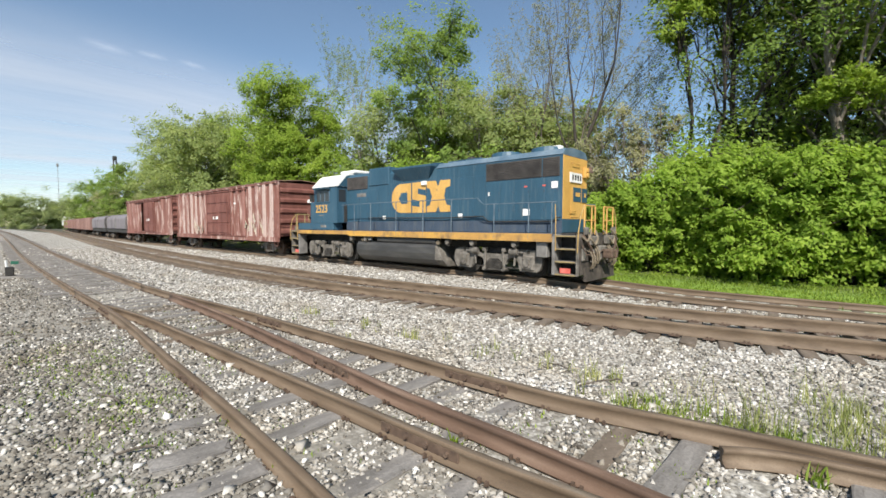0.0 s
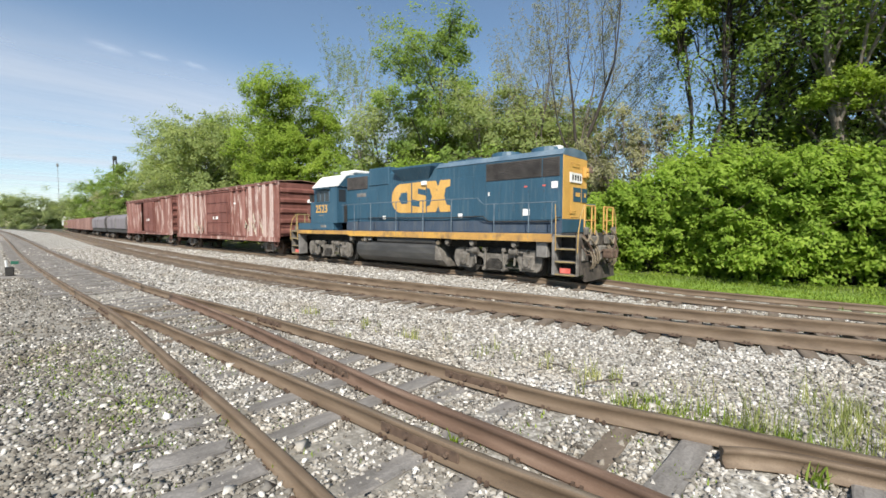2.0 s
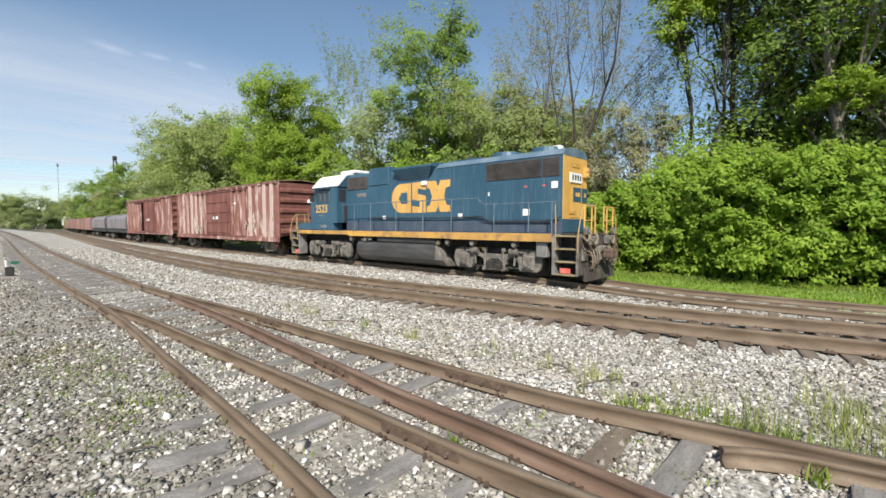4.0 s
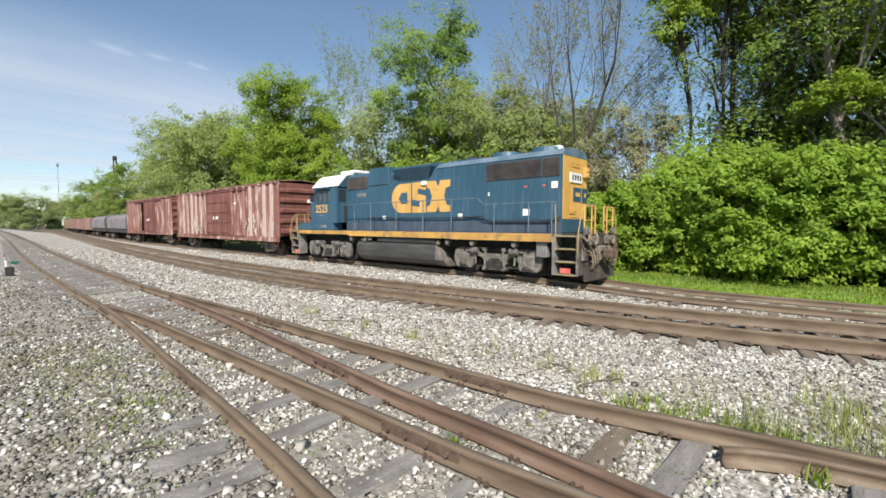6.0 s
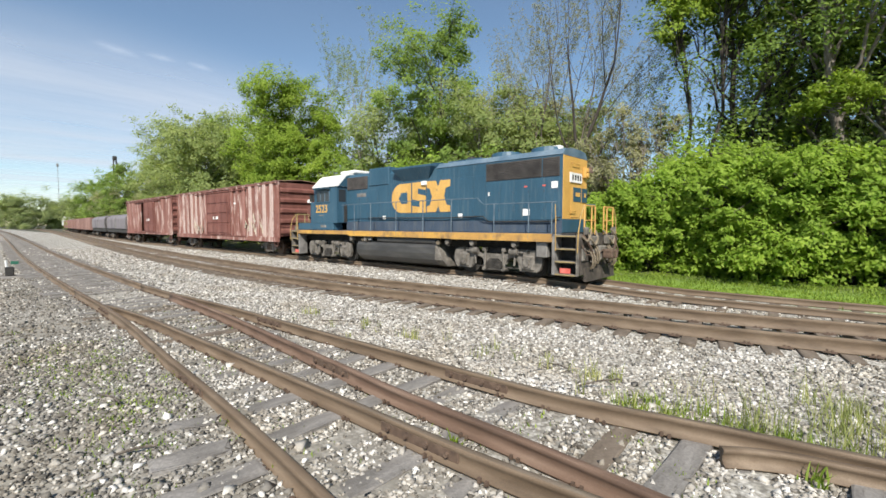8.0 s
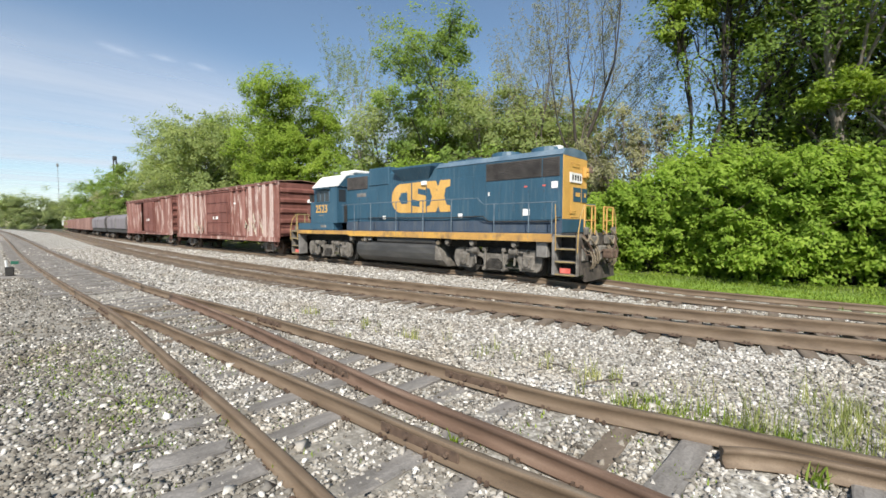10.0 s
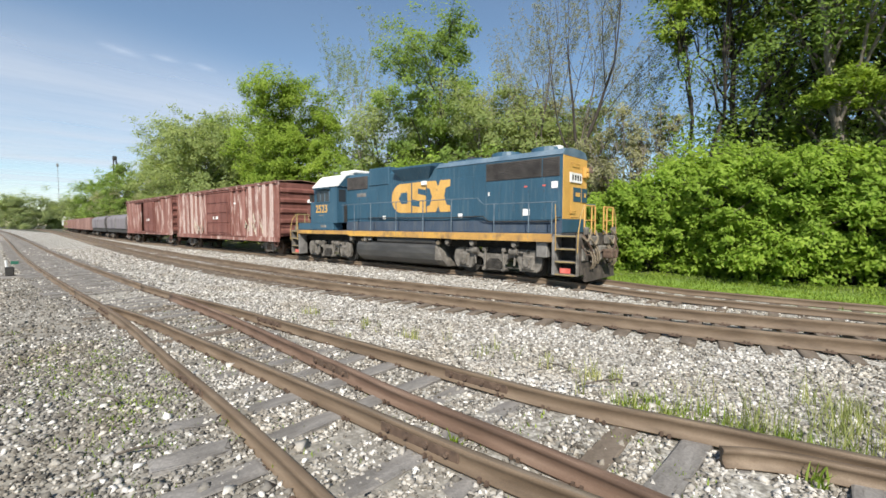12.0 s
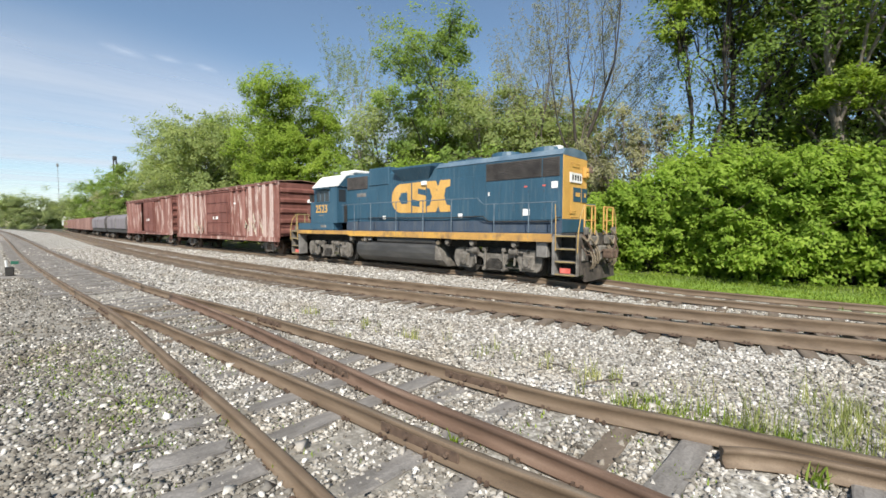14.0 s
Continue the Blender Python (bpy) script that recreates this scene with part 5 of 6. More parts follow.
def build_trees():
    D, P = "tall dense dark green tree with grey limbs", "tall leafy green tree behind the train"
    T = build_tree
    # the dense stand at the verge
    T(15.2, 9.6, 18, 4.6, 0.24, M["bark_pale"], M["leaf_mid"], 19000, 0.10, "tall tree with pale leaning limbs and dark green leaves", 1, 34, 0.34, 3, 0.24)
    T(18.5, 9.0, 19, 4.8, 0.26, M["bark_pale"], M["leaf_mid"], 19000, 0.10, D, 2, 32, 0.3, 2, 0.24)
    T(11.6, 11.0, 18, 4.2, 0.22, M["bark_dark"], M["leaf_dark"], 20000, 0.10, D, 3, 32, 0.32, 2, 0.24)
    global slim_tree
    slim_tree = T(9.5, 9.5, 16, 2.3, 0.13, M["bark_dark"], M["leaf_bright"], 19000, 0.10, "slim dark-stemmed tree with a bright yellow-green crown", 4, 24, 0.66, 2, 0.25)
    T(14.0, 14.5, 21, 5.5, 0.28, M["bark_dark"], M["leaf_dark"], 9000, 0.15, D, 5, 32, 0.2, 1, 0.26)
    T(21.5, 11.0, 20, 5.5, 0.26, M["bark_dark"], M["leaf_mid"], 11000, 0.15, D, 6, 28, 0.2, 1, 0.26)
    T(17.2, 14.0, 20, 5.0, 0.26, M["bark_dark"], M["leaf_dark"], 9000, 0.16, D, 7, 30, 0.2, 1, 0.26)
    T(12.4, 17.0, 19, 4.6, 0.24, M["bark_dark"], M["leaf_dark"], 8000, 0.16, D, 8, 28, 0.25, 1, 0.26)
    # bare trees behind the locomotive
    build_bare_tree(1.3, 11.0, 15.5, M["bark"], M["leaf_bud"], "tall bare tree with upright grey stems", 11, 2, 0.16, 0.12, 9000, forks=(((-0.3, 0), -0.20, 0.05, 0.48, 0.10), ((0.0, 0), -0.05, -0.1, 0.5, 0.11), ((0.25, 0), 0.04, 0.1, 0.52, 0.10), ((0.4, 0), 0.10, 0.0, 0.46, 0.08)))
    build_bare_tree(2.7, 11.0, 15.0, M["bark_dark"], M["leaf_bud"], "tall bare dark tree forking into a wide crown", 12, 3, 0.30, 0.17, 9000, forks=(((0, 5.6), 0.30, 0.05, 0.42, 0.12), ((0, 5.9), -0.10, 0.1, 0.42, 0.10), ((0, 5.2), -0.42, -0.1, 0.3, 0.07), ((0, 4.2), 0.75, 0.0, 0.3, 0.07)))
    build_bare_tree(-3.2, 15.0, 14, M["bark_pale"], M["leaf_bud"], "pale bare tree in bud", 13, 3, 0.32, 0.10, 12000)
    build_bare_tree(7.4, 17.0, 13, M["bark_pale"], M["leaf_bud"], "pale bare tree in bud", 14, 3, 0.2, 0.06, 9000)
    build_bare_tree(4.6, 18.0, 12, M["bark_pale"], M["leaf_bud"], "pale bare tree in bud", 17, 3, 0.25, 0.06, 9000)
    build_bare_tree(-24.5, 14.0, 18.5, M["bark_pale"], M["leaf_pale"], "tall pale tree in yellowish bud", 15, 3, 0.26, 0.15, 26000)
    build_bare_tree(-9, 20.0, 15, M["bark_pale"], M["leaf_bud"], "pale bare tree in bud", 16, 3, 0.32, 0.10, 10000)
    for i, (x, y, h) in enumerate(((4.6, 8.9, 6.6), (5.6, 8.6, 7.2), (6.5, 8.4, 8.0), (7.3, 8.8, 7.6), (8.1, 9.0, 7.0))):
        T(x, y, h, 1.3, 0.04, M["bark_pale"], M["leaf_bud"], 3600, 0.07, "thin pale brush in first bud", 260 + i, 20, 0.1, 3, 0.26)
    # green trees behind the train
    T(-12.2, 14.0, 19.3, 4.7, 0.22, M["bark"], M["leaf_mid"], 42000, 0.13, P, 21, 42, 0.12, 1, 0.24, tight=0.28)
    T(-16.5, 13.0, 13, 3.6, 0.16, M["bark"], M["leaf_pale"], 16000, 0.14, "pale green young tree", 22, 26, 0.25, 2, 0.28)
    T(-5.0, 12.5, 11.5, 3.4, 0.12, M["bark_pale"], M["leaf_pale"], 17000, 0.12, "pale green young tree", 23, 22, 0.25, 2, 0.28)
    T(-1.0, 13.5, 9.5, 3.2, 0.12, M["bark_pale"], M["leaf_pale"], 15000, 0.12, "pale green young tree", 24, 22, 0.25, 2, 0.28)
    T(-27.2, 9.5, 16.0, 5.0, 0.24, M["bark"], M["leaf_bright"], 55000, 0.125, "bright yellow-green spring tree", 125, 36, 0.3, 1, 0.25, tight=0.27)
    T(-34.5, 10.5, 14.3, 4.4, 0.2, M["bark"], M["leaf_bright"], 28000, 0.14, "bright yellow-green spring tree", 26, 28, 0.25, 1, 0.26, tight=0.27)
    T(-22, 10, 8.5, 3.0, 0.14, M["bark"], M["leaf_bright"], 10000, 0.14, "bright green young tree", 27, 22, 0.2, 1, 0.28)
    for i, (x, y, h) in enumerate(((0.8, 21, 9), (-1.2, 18, 11), (-3.8, 20, 12.5), (-6.6, 18, 12.5), (-9.5, 19, 13), (-13, 21, 14))):
        T(x, y, h, 2.5, 0.08, M["bark_pale"], M["leaf_bud"] if i % 3 else M["leaf_pale"], 13000, 0.11, "pale budding young tree deeper in the woods", 200 + i, 26, 0.1, 2, 0.28, group="woods")
    k = 30
    rng = random.Random(5)
    # most use leaf_pale, whose lighter green carries the haze of distance
    for x, y, h, s, lf in ((-44, 12, 15, 5, "leaf_pale"), (-52, 11, 16, 5.5, "leaf_pale"), (-60, 12, 18.5, 6, "leaf_pale"), (-69, 12, 18.5, 6, "leaf_pale"), (-79, 13, 16, 6, "leaf_pale"), (-104, 12, 14.5, 5, "leaf_mid"), (-92, 17, 11, 5, "leaf_bud"), (-116, 14, 9, 5, "leaf_bud"), (-138, 12.5, 13, 5.5, "leaf_mid"), (-152, 13, 10, 6, "leaf_pale")):
        T(x, y, h, s, 0.22, M["bark"], M[lf], 24000, 0.19, "pale green woodland tree along the tracks", k, 34, 0.12, 1, 0.27, tight=0.29)
        k += 1
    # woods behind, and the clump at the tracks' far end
    # leaf_far paints the haze of distance onto these crowns
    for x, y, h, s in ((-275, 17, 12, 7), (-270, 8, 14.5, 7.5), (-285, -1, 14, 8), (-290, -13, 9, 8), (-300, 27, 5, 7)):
        T(x, y, h, s, 0.4, M["bark"], M["leaf_far"], 24000, 0.3, "round green tree at the tracks' far end, paled by painted haze", k, 30, 0.06, 1, 0.3, group="far trees")
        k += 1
    for i in range(26):
        x = 20 - i * 4.6 - rng.uniform(0, 2)
        if -1 < x < 9:
            continue
        build_tree(x, rng.uniform(19, 27), rng.uniform(8, 13), 4.0, 0.18, M["bark_pale"], M[rng.choice(["leaf_pale", "leaf_mid", "leaf_bud"])], 5000, 0.24, "woodland tree deeper in the woods", k, 20, 0.1, 1, 0.3, group="woods")
        k += 1


def build_far_masts():
    m = empty("grain_elevator_leg", pose(-150, 18.9, -4.0), "dark steel elevator tower with a slanting spout", "tower")
    lt = bmesh.new()
    for dx in (-1.1, 1.1):
        for dy in (-1.1, 1.1):
            rod(lt, (dx, dy, 0), (dx * 0.3, dy * 0.3, 26), 0.12, None, 5)
    for i in range(13):
        s = 1 if i % 2 else -1
        w = 1.1 - 0.77 * i / 13
        rod(lt, (-w * s, -w, 2 * i), (w * s, -w, 2 * i + 2), 0.08, None, 4)
        rod(lt, (w, -w * s, 2 * i), (w, w * s, 2 * i + 2), 0.08, None, 4)
    part("lattice", lt, M["black"], m)
    part("head", boxm(-0.5, 0.5, -0.5, 0.5, 25.6, 26.8, 0.15), M["black"], m)
    part("spout", pipe([(0.5, 0.3, 24.5), (3.4, 3.2, 13)], 0.35), M["black"], m)
    part("bin", rod(bmesh.new(), (3.6, 3.4, 9), (3.6, 3.4, 15), 1.3, 1.3, 16), M["white"], m)
    part("bin_leg", rod(bmesh.new(), (3.6, 3.4, 0), (3.6, 3.4, 9), 0.5, None, 8), M["steel_grey"], m)
    t = empty("radio_mast", pose(-330, 27, -4), "thin grey radio mast far away", "mast")
    part("pole", rod(bmesh.new(), (0, 0, 0), (0, 0, 42), 0.16, 0.1, 6), M["steel_grey"], t)
    part("antenna", boxm(-0.45, 0.45, -0.45, 0.45, 40.4, 42.2, 0.1), M["steel_grey"], t)


def build_switch_stand():
    s = empty("switch_stand", pose(-8.5, -12.72, -0.16), "low white switch stand with a green target", "switch stand")
    part("base", boxm(-0.15, 0.35, -0.25, 1.3, 0.0, 0.08, 0.01), M["tie"], s)
    part("housing", boxm(-0.1, 0.12, -0.12, 0.12, 0.08, 0.42, 0.02), M["black"], s)
    part("post", pipe([(-0.05, -0.05, 0.1), (-0.05, -0.08, 0.66)], 0.04, 8), M["white"], s)
    tg = boxm(-0.02, 0.0, 0.04, 0.26, 0.50, 0.62, 0.005)
    part("target", tg, M["target"], s, "green painted target")
    part("lever", pipe([(-0.1, -0.2, 0.15), (0.05, -0.75, 0.42), (0.08, -0.9, 0.2)], 0.035, 8), M["white"], s)
    part("throw_rod", pipe([(0.05, 0.1, 0.1), (0.05, 1.4, 0.09)], 0.02, 6), M["steel_grey"], s)


M["target"] = surface("green_paint", (0.015, 0.09, 0.055), (0.02, 0.12, 0.075), (0.03, 0.15, 0.1), 6, 0.6)


# ---- loose stones ----
def line_table(f):
    xs = np.arange(-60, 32, 0.25)
    ys = np.array([f(v) for v in xs])
    return lambda x: np.interp(x, xs, ys)


MAIN_Y, SIDING_Y, L1_Y, L2_Y, L3_Y, L4_Y, YARD_Y = (line_table(f) for f in (MAIN, SIDING, L1, L2, L3, L4, yard_track))
TIE_XS = np.array(sorted(YARD_TIES))
# two blunt rocks of eight facets: an octahedron and a wedge
ROCKS = (np.array([(1, 0, 0.1), (-1, 0.1, 0), (0.1, 1, 0), (0, -1, -0.1), (0.15, 0.1, 0.95), (0, 0, -0.95)]),
         np.array([(0.9, -0.5, 0.6), (-0.9, -0.6, 0.5), (-0.1, 0.9, 0.7), (0.9, -0.7, -0.6), (-0.8, -0.6, -0.7), (0.1, 1.0, -0.6)]))
FACETS = (np.array([(0, 2, 4), (2, 1, 4), (1, 3, 4), (3, 0, 4), (2, 0, 5), (1, 2, 5), (3, 1, 5), (0, 3, 5)]),
          np.array([(0, 2, 1), (3, 4, 5), (0, 1, 4), (0, 4, 3), (1, 2, 5), (1, 5, 4), (2, 0, 3), (2, 3, 5)]))


def scatter_stones(name, label, count, region, size, material, seed, keep, sink=0.25, spread=0.32, feather=0.0):
    rng = np.random.default_rng(seed)
    x0, x1, y0, y1 = region
    x, y = rng.uniform(x0, x1, count), rng.uniform(y0, y1, count)
    ok = keep(x, y, rng)
    if feather:
        inside = np.minimum(np.minimum(x - x0, x1 - x), y - y0) / feather
        ok &= rng.uniform(0, 1, count) < np.clip(inside, 0, 1)
    x, y = x[ok], y[ok]
    k = len(x)
    s = size * rng.lognormal(0, spread, k)
    kind = rng.integers(0, 2, k)
    base = np.stack(ROCKS)[kind] * rng.uniform(0.75, 1.25, (k, 6, 1)) + rng.normal(0, 0.1, (k, 6, 3))
    base *= rng.uniform(0.7, 1.2, (k, 1, 3)) * np.array([1.15, 1.0, 0.8])
    a, b = rng.uniform(0, 6.283, k), rng.normal(0, 0.55, k)
    ca, sa, cb, sb = np.cos(a), np.sin(a), np.cos(b), np.sin(b)
    yy = base[..., 1] * cb[:, None] - base[..., 2] * sb[:, None]
    zz = base[..., 1] * sb[:, None] + base[..., 2] * cb[:, None]
    v = np.stack([base[..., 0] * ca[:, None] - yy * sa[:, None], base[..., 0] * sa[:, None] + yy * ca[:, None], zz], -1) * s[:, None, None]
    v += np.stack([x, y, heights(x, y) + s * sink], -1)[:, None, :]
    f = np.stack(FACETS)[kind] + (np.arange(k) * 6)[:, None, None]
    return tagged(raw(name, v.reshape(-1, 3), f.reshape(-1, 3), material), label, "gravel", "", "stuff")


def off_ties(x, y, rng):
    """False on most of what lies over a yard tie."""
    j = np.clip(np.searchsorted(TIE_XS, x), 1, len(TIE_XS) - 1)
    near = np.minimum(abs(TIE_XS[j - 1] - x), abs(TIE_XS[j] - x)) < 0.125
    on = near & np.where(x > -0.8, (y > L1_Y(x)) & (y < L4_Y(x) + 0.15), abs(y - YARD_Y(x)) < 1.3)
    return ~on | (rng.uniform(0, 1, len(x)) < 0.13)


def white_zone(x, y, rng):
    ok = (abs(y - MAIN_Y(x)) > 1.24) & (abs(y - SIDING_Y(x)) > 0.9) & (y > np.where(x > -1, L1_Y(x) + 0.03, YARD_Y(x) - 0.7))
    for f in (L1_Y, L2_Y, L3_Y, L4_Y):
        ok &= (abs(y - f(x)) > 0.07) | (x < 2)
    sparse = (x < 3) & (abs(y - YARD_Y(x)) < 1.2)
    return ok & off_ties(x, y, rng) & (~sparse | (rng.uniform(0, 1, len(x)) < 0.3))


def turnout_bed(x, y):
    return (y > L2_Y(x) + 0.08) & (y < L4_Y(x) - 0.08) & (x > 2) & (x < 12.6)


def clean_zone(x, y, rng):
    return white_zone(x, y, rng) & (~turnout_bed(x, y) | (rng.uniform(0, 1, len(x)) < 0.4))


def dirty_zone(x, y, rng):
    return turnout_bed(x, y) & off_ties(x, y, rng) & (abs(y - L3_Y(x)) > 0.08)


def yard_zone(x, y, rng):
    return y < np.where(x > -1, L1_Y(x) - 0.06, YARD_Y(x) - 0.85)


def between_rails(x, y, rng):
    return abs(abs(y - MAIN_Y(x)) - 0.7525) > 0.1


def build_stones():
    lb, yb = "broken white limestone ballast stones", "grey crushed yard gravel with white stones"
    S = scatter_stones
    S("ballast_stones", lb, 34000, (7, 18.5, -12.9, -8.6), 0.021, M["stones"], 1, clean_zone)
    S("ballast_stones", lb, 44000, (-2, 20, -9.9, -4.2), 0.024, M["stones"], 2, white_zone)
    S("ballast_stones", lb, 9000, (-3, 7, -12.6, -9.6), 0.024, M["stones"], 3, clean_zone)
    S("ballast_stones", "dusty brown-grey ballast between the turnout rails", 9000, (2, 12.8, -11.7, -9.8), 0.02, M["yard_stones"], 13, dirty_zone)
    S("ballast_stones", lb, 13000, (-34, -2, -12.2, -4.0), 0.033, M["stones"], 9, white_zone)
    S("ballast_stones", lb, 9000, (-30, 2, -4.9, -1.0), 0.032, M["stones"], 8, white_zone)
    S("ballast_stones", lb, 11000, (2, 20, -4.2, -0.6), 0.026, M["stones"], 6, white_zone)
    S("ballast_stones", "grey-brown dusty ballast of the yard track", 8000, (-34, -1, -12.5, -9.0), 0.025, M["yard_stones"], 12, lambda x, y, rng: (abs(y - YARD_Y(x)) < 1.5) & off_ties(x, y, rng))
    S("ballast_stones", "brown-stained ballast between the main line rails", 5000, (-4, 20, -7.0, -2.2), 0.026, M["yard_stones"], 10, lambda x, y, rng: (abs(y - MAIN_Y(x)) < 1.0) & between_rails(x, y, rng))
    S("yard_gravel", yb, 50000, (3.5, 18.5, -17.0, -11.8), 0.0175, M["yard_stones"], 4, yard_zone, feather=2.2)
    S("yard_gravel", yb, 16000, (-12, 6, -17.5, -11.5), 0.023, M["yard_stones"], 5, yard_zone, feather=1.6)
    S("yard_gravel", yb, 6000, (4, 22, -20, -12.3), 0.022, M["yard_stones"], 7, yard_zone, feather=3.0)
    S("ballast_stones", "single pale stones strewn over the yard gravel", 1600, (4, 13.5, -14.8, -11.9), 0.024, M["stones"], 11, yard_zone, 0.4)


# ---- grass and weeds ----
def blades(name, label, spots, material, seed, height, per, radius, width=0.006):
    rng = np.random.default_rng(seed)
    vs, fs, n = [], [], 0
    for x, y in spots:
        hh = height * rng.uniform(0.5, 1.25)
        for _ in range(max(1, int(per * rng.uniform(0.5, 1.3)))):
            bx, by = x + rng.normal(0, radius), y + rng.normal(0, radius)
            z = ground_height(bx, by) - 0.01
            h = hh * rng.uniform(0.45, 1.1)
            a, lean = rng.uniform(0, 6.28), rng.uniform(0.05, 0.8) * h
            dx, dy = math.cos(a), math.sin(a)
            w = width * rng.uniform(0.7, 1.5)
            px, py = -dy * w, dx * w
            vs += [(bx - px, by - py, z), (bx + px, by + py, z), (bx + dx * lean * 0.35 + px * .8, by + dy * lean * 0.35 + py * .8, z + h * 0.6), (bx + dx * lean * 0.35 - px * .8, by + dy * lean * 0.35 - py * .8, z + h * 0.6),
                   (bx + dx * lean + px * .15, by + dy * lean + py * .15, z + h), (bx + dx * lean - px * .15, by + dy * lean - py * .15, z + h)]
            fs += [(n, n + 1, n + 2, n + 3), (n + 3, n + 2, n + 4, n + 5)]
            n += 6
    return tagged(raw(name, vs, fs, material), label, "grass", "", "stuff")


def build_grass():
    rng = random.Random(17)
    verge = [(rng.uniform(7, 21), SIDING(12) + rng.uniform(0.95, 4.2)) for _ in range(3400)]
    blades("grass", "bright green grass verge behind the siding", verge, M["grass"], 1, 0.11, 9, 0.10, 0.008)
    # tall weeds in the ballast
    weeds = []
    for cx, cy, sx, sy, count in ((14.3, -7.6, 0.35, 0.45, 34), (14.5, -8.3, 0.4, 0.35, 34), (13.6, -8.85, 0.3, 0.15, 26), (13.2, -8.3, 0.4, 0.3, 12)):
        weeds += [(cx + rng.gauss(0, sx), cy + rng.gauss(0, sy)) for _ in range(count)]
    blades("weeds", "pale green tall weeds in the ballast", weeds, M["grass_dry"], 3, 0.38, 9, 0.10, 0.0035)
    tufts = [(rng.uniform(12.4, 15.5), L4(13.8) + 0.35 + rng.uniform(-0.1, 0.45)) for _ in range(70)]
    blades("grass", "green tufts beside the rail", tufts, M["grass"], 4, 0.17, 16, 0.05, 0.005)
    spots = []
    for cx, cy, s, k in ((11.81, -8.22, 0.14, 9), (8.42, -8.58, 0.15, 6), (7.24, -8.41, 0.15, 5), (5.22, -8.66, 0.2, 6), (10.3, -8.5, 0.6, 6), (9, -8.8, 1.2, 8), (12.6, -9.2, 0.5, 8)):
        spots += [(cx + rng.gauss(0, s), cy + rng.gauss(0, s * 0.5)) for _ in range(k)]
    blades("weeds", "sparse green weeds growing through ballast", spots, M["grass_dry"], 5, 0.26, 9, 0.05, 0.005)
    low = []
    for cx, cy, s, k in ((6.6, -13.0, 1.1, 190), (8.6, -12.8, 0.7, 110), (10.2, -13.2, 0.6, 30), (5, -11.2, 1.0, 20), (8, -11.6, 0.8, 26), (11.0, -11.9, 0.5, 10), (12.2, -11.0, 0.5, 14), (12.9, -10.3, 0.5, 22), (9.5, -10.9, 0.8, 16), (13.3, -11.35, 0.4, 14)):
        low += [(cx + rng.gauss(0, s), cy + rng.gauss(0, s * 0.4)) for _ in range(k)]
    blades("weeds", "low moss-green weeds between the stones", low, M["grass"], 6, 0.055, 11, 0.07, 0.005)
    single = [(11.69, -11.12), (14.04, -9.72), (14.08, -9.70)]
    blades("weeds", "small bright green weed by the rail", single, M["grass"], 7, 0.14, 26, 0.04, 0.008)


# ---- clouds ----
def build_clouds():
    m, n, l, b = nodes_of("thin_cloud")
    wisps = noise_tex(n, l, 0.0026, 9, (1.0, 0.35, 1.0), rough=0.6)
    broad = noise_tex(n, l, 0.0008, 4, (1.0, 0.6, 1.0))
    add = n.new("ShaderNodeMath")
    add.operation = "MULTIPLY_ADD"
    l.new(wisps, add.inputs[0])
    add.inputs[1].default_value = 0.55
    l.new(broad, add.inputs[2])
    fac = ramp(n, l, add.outputs[0], [(0.55, gray(0.10)), (0.70, gray(0.36)), (0.88, gray(0.75))])
    # the bank lies to the west, thinning out overhead and towards the horizon
    tc = n.new("ShaderNodeTexCoord")
    sep = n.new("ShaderNodeSeparateXYZ")
    l.new(tc.outputs["Object"], sep.inputs[0])
    for near, far, least in ((1720, 1300, 0.12), (-600, 300, 0.8)):
        edge = n.new("ShaderNodeMapRange")
        edge.interpolation_type = "SMOOTHSTEP"
        edge.inputs[1].default_value, edge.inputs[2].default_value = near, far
        edge.inputs[3].default_value = least
        l.new(sep.outputs["X"], edge.inputs[0])
        fac = mixc(n, l, 1.0, fac, edge.outputs[0], "MULTIPLY")
    tr = n.new("ShaderNodeBsdfTranslucent")
    tr.inputs["Color"].default_value = (0.41, 0.43, 0.465, 1)
    tp = n.new("ShaderNodeBsdfTransparent")
    mx = n.new("ShaderNodeMixShader")
    l.new(fac, mx.inputs[0])
    l.new(tp.outputs[0], mx.inputs[1])
    l.new(tr.outputs[0], mx.inputs[2])
    l.new(mx.outputs[0], n["Material Output"].inputs["Surface"])
    bm = bmesh.new()
    bmesh.ops.create_grid(bm, x_segments=8, y_segments=8, size=6000)
    ob = part("cloud_layer", bm, m)
    tagged(ob, "thin white streaks of high cloud", "cloud", "", "structure")
    ob.matrix_basis = CLOUD_START
    return ob


def build_wisp(parent, x, y, long, wide, turn):
    bm = bmesh.new()
    bmesh.ops.create_grid(bm, x_segments=4, y_segments=4, size=1.0)
    ob = part("wisp", bm, M["wisp"], parent)
    ob.matrix_basis = pose(x, y, -2, 0, 0, turn) @ Matrix.Diagonal((long, wide, 1, 1))
    return ob


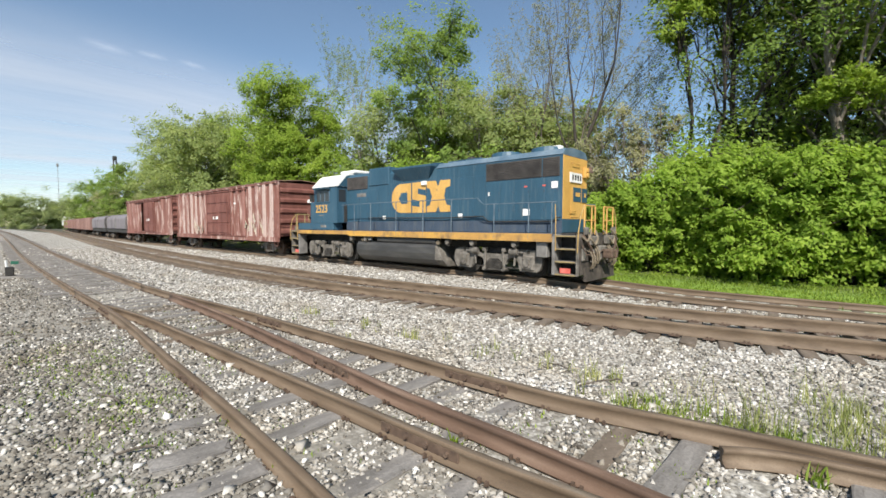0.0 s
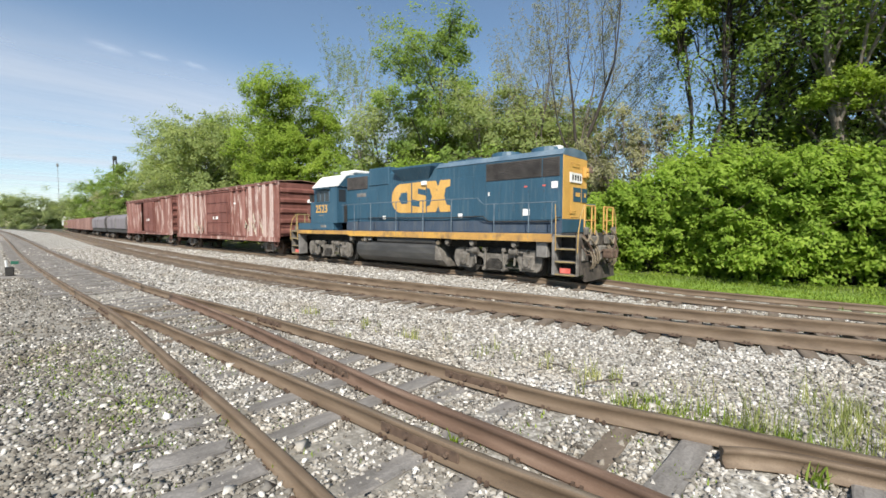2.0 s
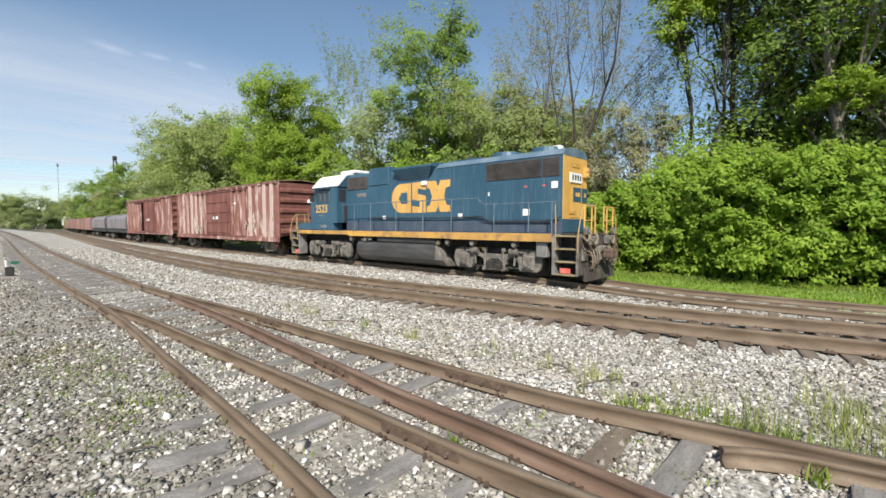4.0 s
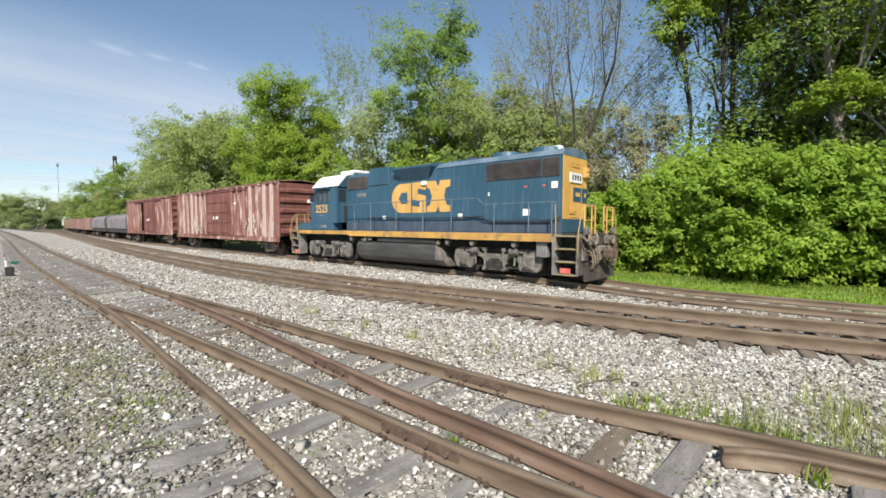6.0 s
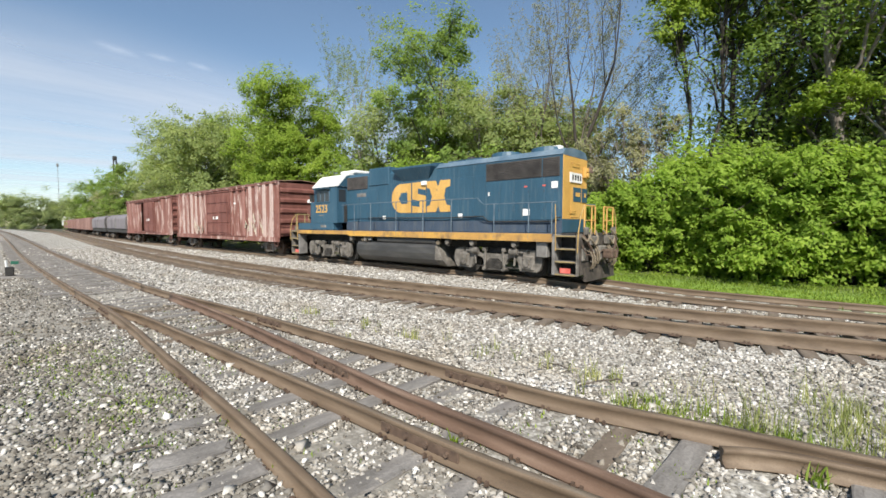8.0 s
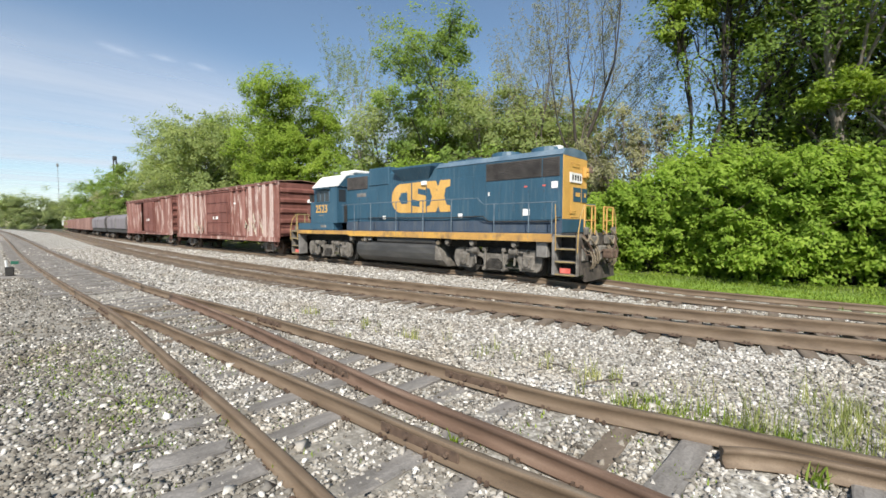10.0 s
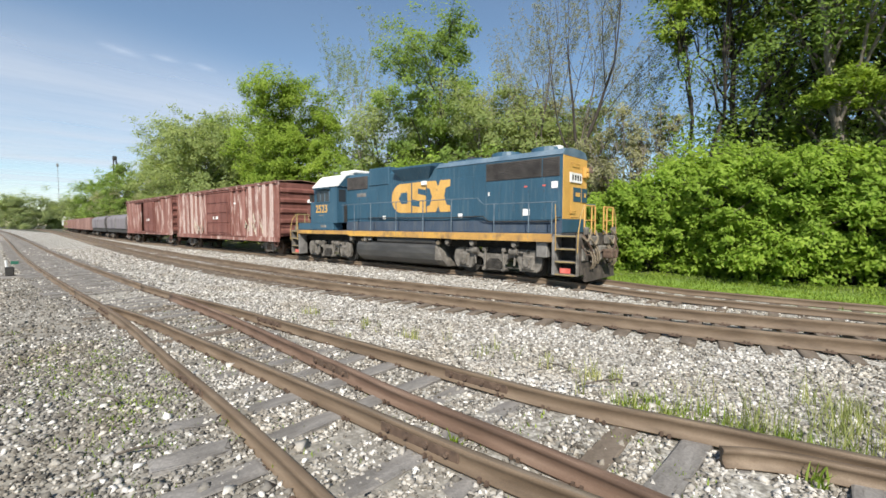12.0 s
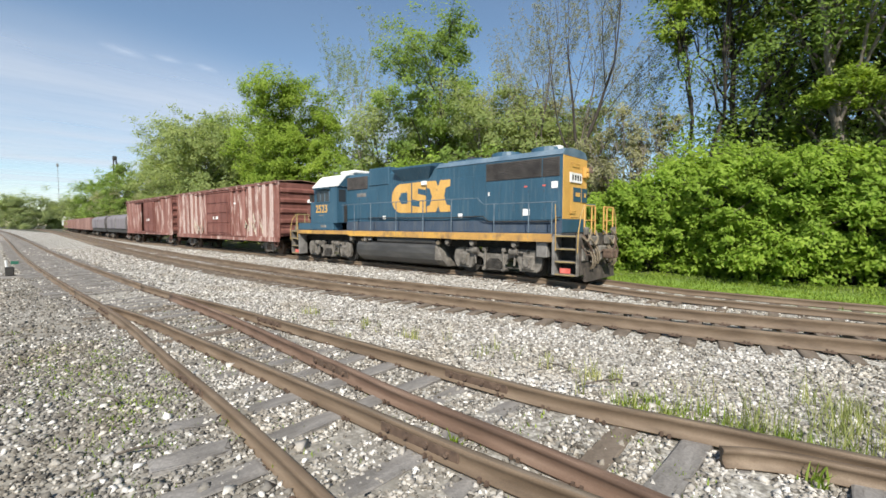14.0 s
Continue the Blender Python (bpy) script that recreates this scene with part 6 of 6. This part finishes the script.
def wisp_material():
    m, n, l, b = nodes_of("cloud_wisp")
    tc = n.new("ShaderNodeTexCoord")
    ln = n.new("ShaderNodeVectorMath")
    ln.operation = "LENGTH"
    l.new(tc.outputs["Object"], ln.inputs[0])
    soft = ramp(n, l, ln.outputs["Value"], [(0.0, gray(0.22)), (0.95, gray(0))])
    fray = ramp(n, l, noise_tex(n, l, 2.2, 6, (0.8, 2.5, 1)), [(0.3, gray(0.1)), (0.65, gray(1))])
    tr = n.new("ShaderNodeBsdfTranslucent")
    tr.inputs["Color"].default_value = (0.95, 0.95, 0.95, 1)
    tp = n.new("ShaderNodeBsdfTransparent")
    mx = n.new("ShaderNodeMixShader")
    l.new(mixc(n, l, 1.0, soft, fray, "MULTIPLY"), mx.inputs[0])
    l.new(tp.outputs[0], mx.inputs[1])
    l.new(tr.outputs[0], mx.inputs[2])
    l.new(mx.outputs[0], n["Material Output"].inputs["Surface"])
    return m


M["wisp"] = wisp_material()


def build_bough(parent, m, reach, leaf, count, spread, seed):
    """A long limb that carries a flat spray of bright leaves; it sways about its foot."""
    rng = np.random.default_rng(seed)
    lim = Limbs()
    lim.tube(bent(rng, (0, 0, 0), reach, 7, 0.03), np.linspace(0.09, 0.02, 7), 6)
    tips = np.array(reach) + rng.normal(0, 1, (26, 3)) * np.array(spread)
    for tp in tips:
        lim.tube(bent(rng, np.array(reach) * rng.uniform(0.75, 1.0), tp, 4, 0.05), np.linspace(0.025, 0.006, 4), 4)
    bough = raw("bough", lim.v, lim.f, M["bark_pale"], parent, True)
    bough.matrix_basis = m
    c = tips[rng.integers(0, 26, count)] + rng.normal(0, 1, (count, 3)) * np.array([0.15, 0.15, 0.10])
    v, f = leaves(rng, c, np.tile([0.15, -0.5, 0.6], (count, 1)), 0.08, 0.75, False)
    raw("foliage", v, f, leaf, bough)
    return bough


def build_debris():
    rng = random.Random(31)
    for x, y, L, a, up in ((12.0, -8.7, 0.5, 35, 12), (6.6, -8.9, 0.6, 20, 4), (11.2, -8.2, 0.35, -15, 3), (8.3, -12.9, 0.5, 10, 2), (9.8, -13.0, 0.3, 70, 2)):
        st = pipe([(-L / 2, 0, 0.02), (0, 0.03, 0.025), (L / 2, 0, 0.02)], 0.012, 5)
        ob = part("stick", st, M["bark"])
        ob.matrix_basis = pose(x, y, ground_height(x, y) + 0.02 + L / 2 * math.sin(radians(up)), 0, -up, a)
        tagged(ob, "dry dark stick lying on the ballast", "stick", "sticks")
    for x, y, L, w, a in ((10.22, -12.72, 0.55, 0.26, 75), (10.78, -12.75, 0.7, 0.24, 82), (9.62, -12.5, 0.4, 0.22, 60)):
        bm = boxm(-w / 2, w / 2, -L / 2, L / 2, -0.05, 0.03, 0.01)
        bmesh.ops.subdivide_edges(bm, edges=list(bm.edges), cuts=2)
        for v in bm.verts:
            v.co += Vector((rng.uniform(-.02, .02), rng.uniform(-.03, .03), rng.uniform(-.008, .008)))
        ob = part("broken_tie", bm, M["tie"])
        ob.matrix_basis = pose(x, y, ground_height(x, y) - 0.005, 2, 1, a - 90)
        tagged(ob, "broken grey tie end half buried in gravel", "broken tie", "broken ties")


CLOUD_START = pose(-2300, 2300, 250)
CLOUD_END = pose(-2299.6, 2318.8, 250)

build_trees()
build_bushes()
build_far_masts()
build_switch_stand()
build_stones()
build_grass()
clouds = build_clouds()
for wx, wy, wl, ww, wt in ((-743, 134, 38, 20, 117), (-731, 185, 24, 16, 105), (-728, 238, 26, 14, 115)):
    build_wisp(clouds, wx + 2300, wy - 2300, wl, ww, wt)
build_debris()
host = tagged(empty("tree", pose(16.6, 8.2, -0.15), "pale-stemmed tree with a bright swaying bough", "tree", "trees"))
stem = Limbs()
stem.tube(bent(np.random.default_rng(3), (0, 0, 0), (0.6, 0.6, 15), 9, 0.015, 0), np.linspace(0.2, 0.06, 9), 8)
raw("trunk", stem.v, stem.f, M["bark_pale"], host, True)
BOUGH_AT = pose(0.1, 0.05, 3.2)
bough = build_bough(host, BOUGH_AT, (-2.1, -1.8, 3.5), M["leaf_bright"], 4200, (0.66, 0.38, 0.30), 5)


def motions():
    sway = ((0.0, 0.0), (2.0, -0.4), (3.2, -0.6), (5.3, -1.6), (6.0, -3.0), (7.0, -3.6), (8.2, -3.9), (9.2, -2.8), (10.3, -1.2), (11.5, -0.2), (12.5, 0.6), (14.0, 0.3))
    walk(bough, [(t, BOUGH_AT @ pose(0, 0, 0, a * 0.15, a, 0)) for t, a in sway])
    at = slim_tree.matrix_basis.copy()
    walk(slim_tree, [(t, at @ pose(0, 0, 0, 0, a * 0.12, 0)) for t, a in sway])
    walk(clouds, [(0.0, CLOUD_START), (14.0, CLOUD_END)])


motions()
